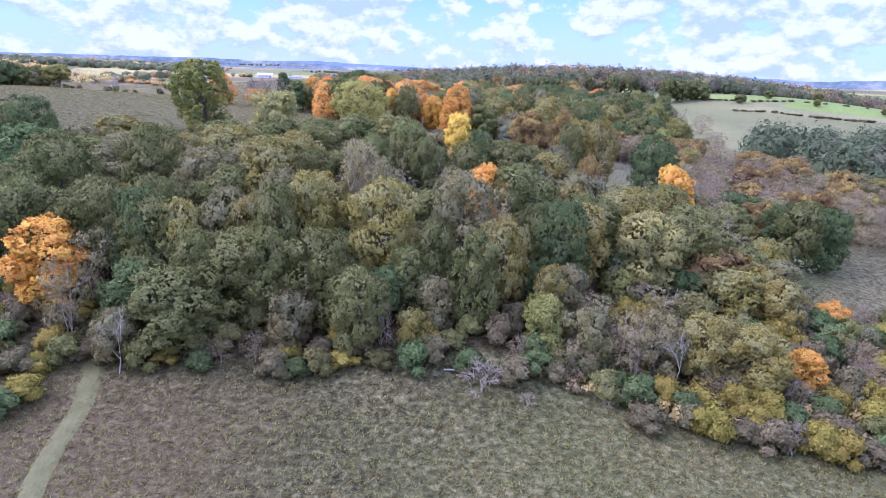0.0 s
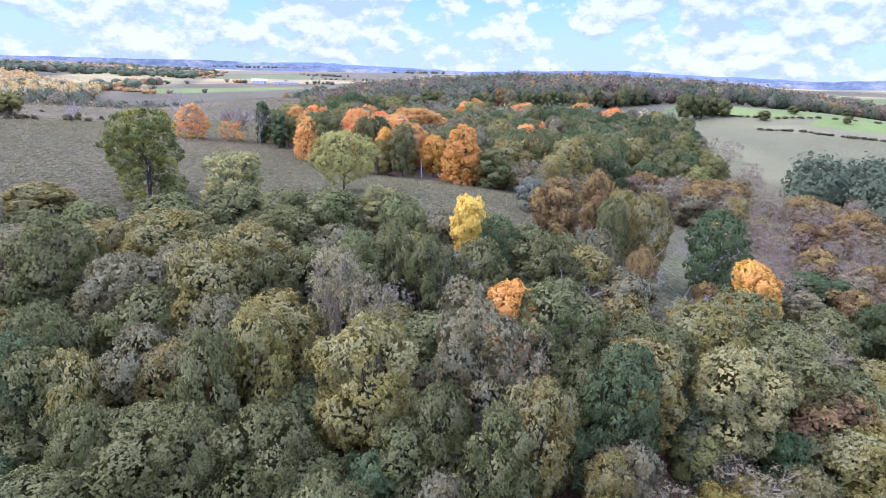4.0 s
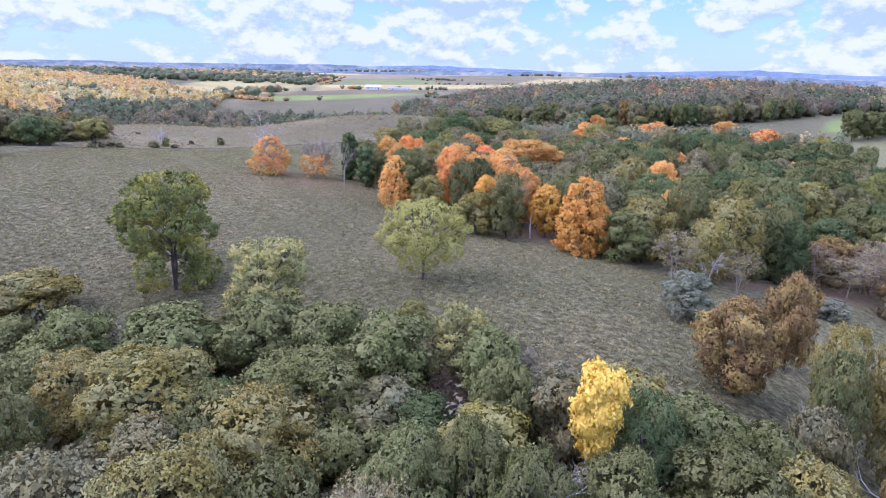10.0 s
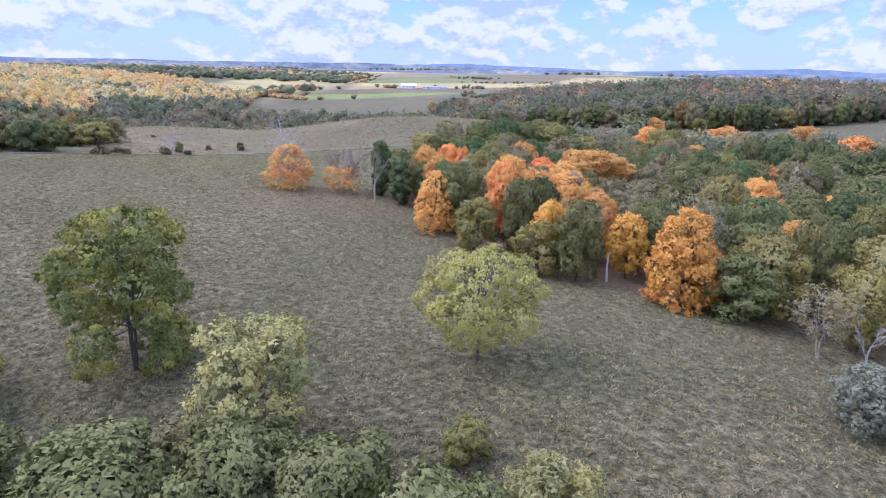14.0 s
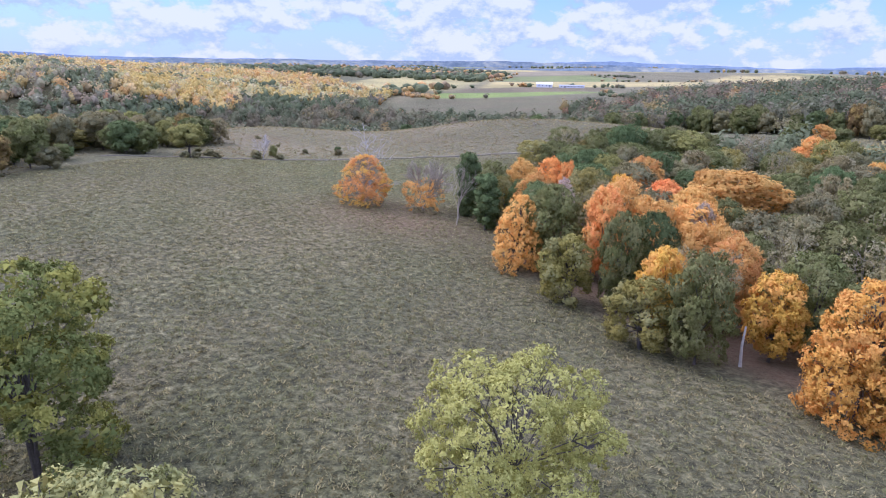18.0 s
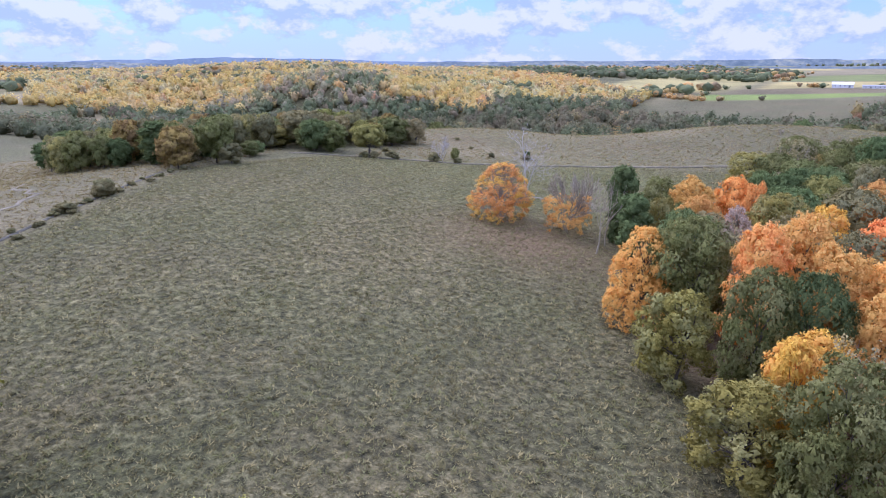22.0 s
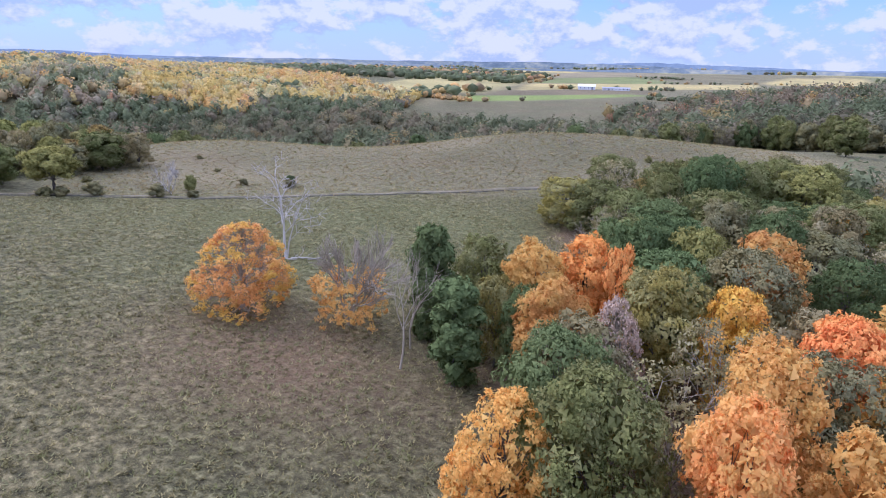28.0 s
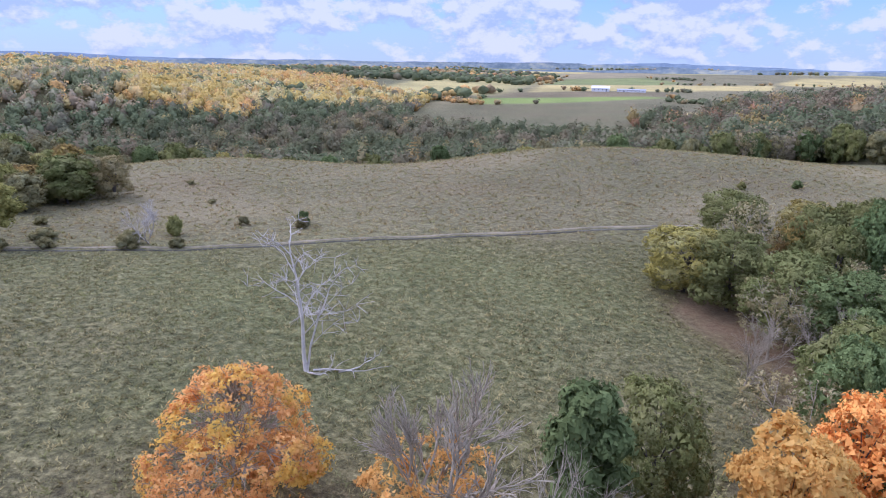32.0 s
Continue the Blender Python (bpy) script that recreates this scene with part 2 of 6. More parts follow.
def mottle(mat, scale):
    """Breaks a far crown up into leafy light and dark."""
    nodes, links = mat.node_tree.nodes, mat.node_tree.links
    tc = nodes.new("ShaderNodeTexCoord").outputs["Object"]
    leafy = ramp(nodes, ((0.36, (0.8, 0.8, 0.8)), (0.62, (1.0, 1.0, 1.0))))
    links.new(noise_node(nodes, links, tc, scale, 5, 0.7), leafy.inputs[0])
    for shader in [n for n in nodes if n.bl_idname in ("ShaderNodeBsdfDiffuse", "ShaderNodeBsdfTranslucent")]:
        before = shader.inputs[0].links[0].from_socket
        links.new(mix(nodes, links, 1.0, before, leafy.outputs[0], "MULTIPLY"), shader.inputs[0])


mottle(FAR_LEAF, 0.7)


def turning(mat, second, scale, most):
    """Boughs of a crown that have turned another colour."""
    nodes, links = mat.node_tree.nodes, mat.node_tree.links
    tc = nodes.new("ShaderNodeTexCoord").outputs["Object"]
    amount = nodes.new("ShaderNodeMapRange")
    amount.interpolation_type = "SMOOTHSTEP"
    for key, value in (("From Min", 0.46), ("From Max", 0.60), ("To Min", 0.0), ("To Max", most)):
        amount.inputs[key].default_value = value
    links.new(noise_node(nodes, links, tc, scale, 3, 0.55), amount.inputs["Value"])
    for shader in [n for n in nodes if n.bl_idname in ("ShaderNodeBsdfDiffuse", "ShaderNodeBsdfTranslucent")]:
        before = shader.inputs[0].links[0].from_socket
        links.new(mix(nodes, links, amount.outputs[0], before, second), shader.inputs[0])


for kind, second, most in (("maple", (0.86, 0.60, 0.19), 0.6), ("maplered", (0.92, 0.54, 0.18), 0.5), ("peach", (0.86, 0.64, 0.12), 0.65), ("coral", (0.93, 0.62, 0.18), 0.6), ("amber", (0.92, 0.50, 0.14), 0.6),
                           ("willow", (0.55, 0.49, 0.10), 0.5), ("pale", (0.62, 0.54, 0.17), 0.55), ("olive", (0.42, 0.42, 0.20), 0.5), ("oak", (0.31, 0.30, 0.13), 0.55), ("sage", (0.26, 0.26, 0.105), 0.5),
                           ("umber", (0.30, 0.31, 0.18), 0.5), ("thin", (0.40, 0.37, 0.22), 0.6), ("russet", (0.55, 0.42, 0.12), 0.55)):
    turning(LEAF[kind], second, 0.32, most)
GRASS = foliage("grass_blades", (0.29, 0.268, 0.14), (0.385, 0.355, 0.183), (0.48, 0.445, 0.23), 0.0, 0.4, "tint", 1.0)


def ground_material():
    m, nodes, links, out = material("pasture")
    tc = nodes.new("ShaderNodeTexCoord").outputs["Object"]
    masks = nodes.new("ShaderNodeAttribute")
    masks.attribute_name = "cover"
    sep = nodes.new("ShaderNodeSeparateColor")
    links.new(masks.outputs["Color"], sep.inputs[0])
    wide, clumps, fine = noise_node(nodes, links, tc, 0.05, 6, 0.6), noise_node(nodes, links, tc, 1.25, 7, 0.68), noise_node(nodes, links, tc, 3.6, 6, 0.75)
    # straw to olive clumps; the darkest stops paint shade between the tussocks
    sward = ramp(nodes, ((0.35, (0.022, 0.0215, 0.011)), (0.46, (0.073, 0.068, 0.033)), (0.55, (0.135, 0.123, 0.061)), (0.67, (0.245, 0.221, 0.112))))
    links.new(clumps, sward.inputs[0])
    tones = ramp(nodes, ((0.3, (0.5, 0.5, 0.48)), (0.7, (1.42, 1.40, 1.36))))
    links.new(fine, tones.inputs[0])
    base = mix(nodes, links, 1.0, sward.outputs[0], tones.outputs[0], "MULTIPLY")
    drift = ramp(nodes, ((0.36, (0.90, 0.95, 0.86)), (0.50, (1.0, 1.0, 0.98)), (0.64, (1.10, 1.03, 1.04))))
    links.new(wide, drift.inputs[0])
    base = mix(nodes, links, 1.0, base, drift.outputs[0], "MULTIPLY")
    tan = mix(nodes, links, 1.0, (0.235, 0.192, 0.115), tones.outputs[0], "MULTIPLY")
    green = mix(nodes, links, 1.0, (0.165, 0.235, 0.045), tones.outputs[0], "MULTIPLY")
    litter = mix(nodes, links, 1.0, (0.15, 0.088, 0.056), tones.outputs[0], "MULTIPLY")
    base = mix(nodes, links, sep.outputs[0], base, tan)
    base = mix(nodes, links, sep.outputs[1], base, green)
    stubble = mix(nodes, links, 1.0, (0.46, 0.365, 0.14), tones.outputs[0], "MULTIPLY")
    base = mix(nodes, links, masks.outputs["Alpha"], base, stubble)
    base = mix(nodes, links, sep.outputs[2], base, litter)
    parcels = ramp(nodes, ((0.36, (0.74, 0.76, 0.74)), (0.5, (1.0, 1.0, 1.0)), (0.64, (1.2, 1.18, 1.15))))
    links.new(noise_node(nodes, links, tc, 0.013, 5, 0.6), parcels.inputs[0])
    base = mix(nodes, links, 1.0, base, parcels.outputs[0], "MULTIPLY")
    b = nodes.new("ShaderNodeBsdfPrincipled")
    b.inputs["Roughness"].default_value = 0.95
    b.inputs["Specular IOR Level"].default_value = 0.1
    b.inputs["Sheen Weight"].default_value, b.inputs["Sheen Roughness"].default_value = 0.19, 0.45
    b.inputs["Sheen Tint"].default_value = (0.95, 0.90, 0.52, 1)
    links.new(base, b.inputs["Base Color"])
    relief = nodes.new("ShaderNodeBump")
    relief.inputs["Strength"].default_value, relief.inputs["Distance"].default_value = 0.9, 0.35
    links.new(clumps, relief.inputs["Height"])
    links.new(relief.outputs[0], b.inputs["Normal"])
    links.new(b.outputs[0], out.inputs[0])
    return m


PASTURE = ground_material()
TRACK = rough_surface("mown_track", ((0.3, (0.09, 0.09, 0.028)), (0.55, (0.15, 0.142, 0.05)), (0.75, (0.22, 0.20, 0.085))), 0.7, 0.5)
WORN = rough_surface("worn_track", ((0.36, (0.10, 0.09, 0.052)), (0.48, (0.18, 0.155, 0.092)), (0.64, (0.30, 0.25, 0.16))), 0.16, 0.5)
BANK = rough_surface("dark_bank_grass", ((0.38, (0.035, 0.035, 0.02)), (0.5, (0.065, 0.06, 0.038)), (0.62, (0.13, 0.12, 0.08))), 0.22, 0.8)
WHITE_METAL = rough_surface("white_sheet_metal", ((0.3, (0.62, 0.63, 0.64)), (0.7, (0.82, 0.82, 0.82))), 0.4, 0.05, 0.5)
GREY_ROOF = rough_surface("grey_roof", ((0.3, (0.25, 0.26, 0.28)), (0.7, (0.4, 0.41, 0.43))), 0.5, 0.1, 0.6)
DARK_GLASS = rough_surface("dark_pane", ((0.3, (0.02, 0.022, 0.025)), (0.7, (0.04, 0.043, 0.05))), 1.0, 0.0, 0.1)

# ---- the lie of the land ----
# swells and hollows near the flight: middle x, middle y, reach, rise
SWELLS = [
    (-90, 55, 50, -8.6), (-30, 55, 40, -5.7), (30, 55, 40, -3.9), (90, 60, 55, -6.0), (-110, 120, 50, 9.5), (-60, 105, 28, -0.5), (-25, 100, 25, -0.7),
    (5, 105, 22, 4.7), (30, 95, 25, -1.1), (-45, 130, 35, 2.7), (0, 130, 30, 6.2), (45, 125, 30, 0.2), (-150, 190, 60, 9.2), (-90, 180, 50, 0.4),
]
SWELLS += [
    (-30, 180, 45, -0.7), (25, 170, 40, 5.0), (85, 180, 55, -8.5), (-200, 260, 60, 6.7), (-130, 250, 50, -0.3), (-65, 240, 50, 4.3), (0, 245, 50, -0.5),
    (70, 260, 60, 6.6), (-130, 350, 40, 3.7), (-185, 325, 32, 9.0), (-120, 395, 35, 8.7), (-70, 390, 35, 4.2), (-60, 340, 45, 9.2), (20, 340, 60, -1.7),
    (120, 380, 80, 4.0), (150, 280, 70, -8.6), (0, 0, 60, -6.8), (-110, 0, 70, -9.1), (110, 0, 70, -13.1), (215, 410, 70, 10.8), (-230, 340, 60, -0.6),
    (-190, 110, 60, -6.2), (-120, 450, 40, -0.2),
]
# valley, wooded hills and rises further off
HILLS = [
    (-300, 520, 110, -16), (-520, 430, 140, -26), (-830, 640, 150, 20), (-600, 560, 80, 20), (-700, 420, 130, -8),
    (-1150, 560, 240, 14), (-640, 512, 62, 11), (40, 700, 150, 17), (290, 690, 130, 14), (-120, 560, 110, -10), (-330, 760, 200, -12),
    (-250, 420, 60, -4), (-25, 425, 45, 7), (-1000, 1200, 260, 14), (420, 560, 120, -12), (-300, 1150, 260, 2), (-560, 900, 160, 2),
]


def height(x, y):
    """The ground's height; x and y are numbers or arrays."""
    x, y = np.asarray(x, float), np.asarray(y, float)
    z = np.full(x.shape, 16.0)
    for cx, cy, r, h in SWELLS + HILLS:
        z = z + h * np.exp(-((x - cx) ** 2 + (y - cy) ** 2) / (2 * r * r))
    d = np.hypot(x, y)
    far = np.clip((d - 900) / 3300, 0, 1)
    z = z + far * 24 + np.clip((d - 900) / 900, 0, 1) * (5 * np.sin(x / 310 + 1.3) * np.cos(y / 420) + 5 * np.sin((x + 0.6 * y) / 730) + 3 * np.cos((0.7 * x - y) / 190))
    near = np.clip((450 - d) / 150, 0, 1)
    return z + near * (0.10 * np.sin(x / 5.3 + 1.4 * np.sin(y / 7)) * np.sin(y / 6.1 + 1.1 * np.sin(x / 11)) + 0.05 * np.sin((x + y) / 3.1 + 1.5 * np.sin(x / 9)))


def inside(x, y, corners, soft=0.0):
    """1 inside the outline, 0 outside, with an edge that fades over soft metres."""
    x, y = np.asarray(x, float), np.asarray(y, float)
    within, near = np.zeros(x.shape, bool), np.full(x.shape, 1e9)
    for (ax, ay), (bx, by) in zip(corners, corners[1:] + corners[:1]):
        crosses = (ay > y) != (by > y)
        at = ax + (y - ay) * (bx - ax) / (by - ay if by != ay else 1e-9)
        within ^= crosses & (x < at)
        k = np.clip(((x - ax) * (bx - ax) + (y - ay) * (by - ay)) / ((bx - ax) ** 2 + (by - ay) ** 2), 0, 1)
        near = np.minimum(near, np.hypot(x - ax - k * (bx - ax), y - ay - k * (by - ay)))
    if not soft:
        return within.astype(float)
    return np.clip(0.5 + np.where(within, near, -near) / (2 * soft), 0, 1)


FRONT_WOOD = [(-170, 80), (-120, 74), (-64, 80), (-40, 78), (0, 77), (25, 82), (55, 88), (62, 102), (44, 112), (14, 113), (4, 119), (-14, 124), (-50, 124), (-75, 126), (-118, 122), (-170, 112)]
GROVE = [(-50, 232), (-36, 206), (-12, 186), (12, 178), (30, 172), (52, 180), (80, 212), (96, 260), (104, 330), (60, 372), (8, 366), (-16, 318), (-58, 296), (-57, 272), (-46, 263), (-42, 248)]
EAST_WOOD = [(92, 196), (130, 170), (210, 180), (260, 240), (190, 262), (140, 258), (108, 232)]
DRAW = [(42, 126), (66, 118), (110, 122), (124, 160), (104, 198), (70, 204), (52, 188), (60, 160)]
WEST_THICKET = [(-146, 196), (-176, 176), (-250, 190), (-270, 252), (-215, 268), (-172, 280), (-154, 272), (-160, 250), (-172, 240), (-164, 222)]
MEADOW = [(-78, 132), (-50, 126), (-10, 126), (16, 126), (34, 150), (24, 168), (2, 176), (-14, 184), (-38, 204), (-50, 236), (-43, 248), (-46, 262), (-57, 272), (-52, 300), (-94, 287), (-122, 256), (-142, 236), (-140, 196), (-108, 162), (-96, 146)]
ROUGH = [(-96, 146), (-140, 196), (-160, 230), (-260, 220), (-330, 120), (-200, 110), (-118, 124)]
RIDGE = [(-142, 238), (-122, 257), (-94, 288), (-50, 302), (-20, 326), (0, 380), (-40, 432), (-150, 440), (-236, 380), (-250, 290), (-172, 280), (-160, 262)]
CROPS = [(130, 418), (152, 402), (178, 386), (205, 389), (187, 366), (225, 347), (300, 330), (420, 360), (460, 560), (200, 560), (150, 470)]
TAN_FIELD = [(158, 368), (187, 366), (225, 347), (290, 328), (280, 316), (219, 333), (191, 344), (170, 356)]


def axis(low, high, step, low_far, high_far, far_step, end):
    """Grid lines: close together near the flight, wider over the far fields, wide beyond."""
    lines = list(np.arange(low_far, low, far_step)) + list(np.arange(low, high, step)) + list(np.arange(high, high_far, far_step))
    for sign in (1, -1):
        s, p = far_step, lines[-1] if sign > 0 else lines[0]
        while abs(p) < end:
            s *= 1.14
            p += sign * s
            lines.append(p)
    return np.array(sorted(lines))


PLAIN = [(-420, 840), (-330, 740), (-110, 690), (60, 860), (120, 1500), (130, 2300), (-600, 2900), (-830, 2560), (-530, 1600), (-440, 1230), (-400, 1010)]
FIELDS = {
    "pasture": [(-336, 748), (-393, 852), (-276, 924), (-160, 957), (-60, 900), (-108, 766), (-124, 699)],
    "winter_wheat": [(-378, 865), (-396, 932), (-223, 1056), (-190, 1040), (-281, 938)],
    "yard": [(-373, 955), (-390, 1015), (-300, 1110), (-215, 1136), (-195, 1075)],
    "corn_stubble": [(-372, 1042), (-418, 1219), (-260, 1500), (-100, 1700), (-90, 1325), (-215, 1165), (-300, 1130)],
    "hay": [(-426, 1241), (-507, 1603), (-395, 1871), (-285, 1687), (-270, 1510)],
    "plough": [(-533, 1605), (-822, 2563), (-611, 2898), (-305, 1968), (-400, 1880)],
    "far_stubble": [(-100, 1805), (-56, 2117), (124, 2270), (100, 1750), (-80, 1700)],
    "clearing": [(-126, 684), (-134, 790), (-96, 735), (-105, 675)],
}


def make_ground():
    xs, ys = axis(-260, 230, 3.2, -720, 460, 13.0, 4700), axis(-40, 440, 3.2, -60, 1340, 11.0, 4700)
    gx, gy = np.meshgrid(xs, ys)
    x, y = gx.ravel(), gy.ravel()
    z = height(x, y)
    nx, ny = len(xs), len(ys)
    i = np.arange(nx * ny).reshape(ny, nx)
    faces = np.stack([i[:-1, :-1], i[:-1, 1:], i[1:, 1:], i[1:, :-1]], -1).reshape(-1, 4)
    me = bpy.data.meshes.new("ground")
    me.from_pydata(np.stack([x, y, z], 1).tolist(), [], faces.tolist())
    d = np.hypot(x, y)
    tan = 0.45 * inside(x, y, ROUGH, 3) + 0.25 * inside(x, y, RIDGE, 8) + 0.95 * inside(x, y, TAN_FIELD, 2) + 0.5 * inside(x, y, [(100, 240), (230, 260), (420, 330), (130, 412), (100, 340)], 15)
    green = 0.12 * inside(x, y, [(-140, 236), (-86, 226), (-60, 236), (-50, 300), (-94, 287), (-122, 256)], 14) + 0.85 * inside(x, y, CROPS, 2) + 0.25 * inside(x, y, [(100, 240), (230, 260), (420, 330), (130, 412), (100, 340)], 15) + 0.1 * inside(x, y, [(-16, 20), (90, 20), (70, 80), (10, 74)], 10) + 0.3 * inside(x, y, [(32, 100), (58, 98), (76, 130), (60, 152), (38, 142)], 6)
    litter = np.maximum.reduce([0.9 * inside(x, y, FRONT_WOOD, 2), 0.85 * inside(x, y, GROVE, 2), 0.9 * inside(x, y, EAST_WOOD, 3), 0.12 * inside(x, y, DRAW, 4),
                                0.7 * np.exp(-((x + 62) ** 2 / 240 + (y - 215) ** 2 / 120)), 0.35 * inside(x, y, [(-64, 40), (-22, 40), (-18, 66), (-50, 74)], 6)])
    # crop fields and pastures on the plain beyond
    cell = (np.floor((x * 0.9 + y * 0.25) / 260) * 7 + np.floor((y * 0.95 - x * 0.2) / 330) * 13) % 17
    plain = np.clip((d - 900) / 200, 0, 1) * (1 - inside(x, y, PLAIN, 20))
    streaks = np.clip(np.sin(x / 21 + y / 33) * np.sin(y / 17 - x / 40) + 0.6 * np.sin(x / 9 + 2) * np.sin(y / 7.3 - x / 30), 0, 1)
    tan = tan + 0.35 * inside(x, y, PLAIN, 10) * (1 - inside(x, y, FIELDS["pasture"], 6)) + 0.7 * inside(x, y, FIELDS["plough"], 12) 
    green = green + 0.9 * inside(x, y, FIELDS["winter_wheat"], 4) + 0.55 * inside(x, y, FIELDS["hay"], 8)
    litter = np.maximum(litter, 0.3 * inside(x, y, FIELDS["pasture"], 8) * (0.2 + np.clip(np.sin(x / 19) * np.sin(y / 13), 0, 1)) + 0.45 * inside(x, y, FIELDS["yard"], 4))
    litter = np.maximum(litter, 0.5 * np.clip(np.sin(x / 13 + 1.1 * np.sin(y / 21)) * np.sin(y / 9 + 0.5) - 0.45, 0, 1) * inside(x, y, RIDGE, 6))
    tan = np.clip(tan + 0.35 * streaks * inside(x, y, RIDGE, 8) + plain * np.choose((cell % 5).astype(int), [0.9, 0.1, 0.75, 0.0, 0.4]), 0, 1)
    green = np.clip(green + plain * np.choose((cell % 4).astype(int), [0.0, 0.6, 0.05, 0.35]), 0, 1)
    for glade in ([(-1000, 285), (-880, 262), (-780, 250), (-770, 285), (-880, 310), (-990, 325)], [(-690, 325), (-640, 286), (-580, 275), (-575, 300), (-640, 322)]):
        tan = np.maximum(tan, 0.9 * inside(x, y, glade, 6))
    stubble = np.clip(0.85 * inside(x, y, FIELDS["corn_stubble"], 5) + 0.9 * inside(x, y, FIELDS["clearing"], 3) + 0.8 * inside(x, y, FIELDS["far_stubble"], 10) + plain * np.choose((cell % 6).astype(int), [0.9, 0.0, 0.0, 0.6, 0.0, 0.3]), 0, 1)
    layer = me.color_attributes.new("cover", "FLOAT_COLOR", "POINT")
    layer.data.foreach_set("color", np.stack([tan, green, litter, stubble], 1).astype(np.float32).ravel())
    me.polygons.foreach_set("use_smooth", np.ones(len(me.polygons), bool))
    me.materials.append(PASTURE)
    tagged(new("ground", me), "rolling autumn pasture of olive and tan grass", "ground", kind="structure")


make_ground()


def strip(name, points, width, lift, mat, label, category):
    """A worn track laid over the ground along a line of points."""
    centre = []
    for a, b in zip(points, points[1:]):
        n = max(2, int(math.dist(a, b) / 1.5))
        centre += [(a[0] + (b[0] - a[0]) * k / n, a[1] + (b[1] - a[1]) * k / n) for k in range(n)]
    c = np.array(centre)
    t = np.gradient(c, axis=0)
    t /= np.linalg.norm(t, axis=1)[:, None]
    side = np.stack([-t[:, 1], t[:, 0]], 1)
    rows, across = [], 5
    for k in range(across):
        o = (k / (across - 1) - 0.5) * width * (1 + 0.12 * np.sin(np.arange(len(c)) * 0.9 + k))
        p = c + side * o[:, None]
        edge = 0.12 if k in (0, across - 1) else (0.0 if k in (1, 3) else -0.03)
        rows.append(np.column_stack([p, height(p[:, 0], p[:, 1]) + lift - edge]))
    v = np.concatenate(rows)
    n = len(c)
    faces = [(k * n + j, k * n + j + 1, (k + 1) * n + j + 1, (k + 1) * n + j) for k in range(across - 1) for j in range(n - 1)]
    me = bpy.data.meshes.new(name)
    me.from_pydata(v.tolist(), [], faces)
    me.materials.append(mat)
    return tagged(new(name, me), label, category, kind="structure")


strip("track", [(-28, 20), (-34, 40), (-38.5, 55), (-39.5, 66), (-40.5, 71), (-44, 77), (-50, 84)], 2.3, 0.16, TRACK, "pale mown grass track leading into the wood", "track")
FARM_LINE = [(-152, 226), (-140, 238), (-131, 247), (-120, 259), (-108, 276), (-94, 287), (-72, 303), (-48, 316), (-24, 332)]
strip("farm_track", FARM_LINE, 0.9, 0.14, WORN, "pale worn farm track between two pastures", "track")
strip("track_bank", [(x + 1.0, y - 1.2) for x, y in FARM_LINE], 0.7, 0.13, BANK, "dark grassy bank along the farm track", "bank")

strip("fence_bank", [(-97, 147.5), (-107, 157.5), (-114, 165.5), (-122.5, 173.5), (-131, 181.5), (-139, 189)], 0.9, 0.15, BANK, "dark grassy bank along the fence line", "bank")
strip("field_path", [(-120, 152), (-124.8, 159.9), (-129, 161), (-134.6, 165.3), (-138, 163.5), (-141.4, 165.0), (-150, 163), (-162, 168)], 0.9, 0.15, WORN, "winding pale path across the rough field", "track")


# ---- trees ----
class Builder:
    """Gathers vertices and faces for one mesh."""

    def __init__(self):
        self.v, self.f, self.n = [], [], 0

    def tube(self, points, radii, sides=5):
        p = np.array(points, float)
        d = np.gradient(p, axis=0)
        d /= np.linalg.norm(d, axis=1)[:, None] + 1e-9
        ref = np.where(abs(d[:, 2:3]) < 0.9, [[0, 0, 1.0]], [[1.0, 0, 0]])
        a = np.cross(d, ref)
        a /= np.linalg.norm(a, axis=1)[:, None]
        b = np.cross(d, a)
        ang = np.arange(sides) * 2 * math.pi / sides
        ring = p[:, None] + np.array(radii)[:, None, None] * (np.cos(ang)[None, :, None] * a[:, None] + np.sin(ang)[None, :, None] * b[:, None])
        self.v.append(ring.reshape(-1, 3))
        for i in range(len(p) - 1):
            for j in range(sides):
                k = (j + 1) % sides
                o = self.n
                self.f.append((o + i * sides + j, o + i * sides + k, o + (i + 1) * sides + k, o + (i + 1) * sides + j))
        self.n += len(p) * sides

    def mesh(self, name, mat):
        me = bpy.data.meshes.new(name)
        me.from_pydata(np.concatenate(self.v).tolist(), [], self.f)
        me.polygons.foreach_set("use_smooth", np.ones(len(me.polygons), bool))
        me.materials.append(mat)
        return me


def unit(a):
    return a / (np.linalg.norm(a, axis=-1, keepdims=True) + 1e-9)


def leaflets(rng, p, out, size, droop=0.2, stray=0.8):
    """Leaf sprays: one pointed blade at each point, facing roughly along out."""
    n = len(p)
    normal = unit(unit(out) + stray * rng.normal(size=(n, 3)))
    normal *= np.where((normal * out).sum(1, keepdims=True) < 0, -1.0, 1.0)
    t = unit(np.cross(normal, rng.normal(size=(n, 3))))
    t[:, 2] -= droop
    t = unit(t)
    b = unit(np.cross(normal, t))
    s = (size * rng.uniform(0.6, 1.4, n))[:, None]
    corner = np.stack([p - t * s * 0.5 + b * s * 0.42, p - t * s * 0.35 - b * s * 0.45, p + t * s * 0.7], 1)
    turned = (np.cross(corner[:, 1] - corner[:, 0], corner[:, 2] - corner[:, 0]) * out).sum(1) < 0
    corner[turned] = corner[turned][:, ::-1]
    return corner.reshape(-1, 3)


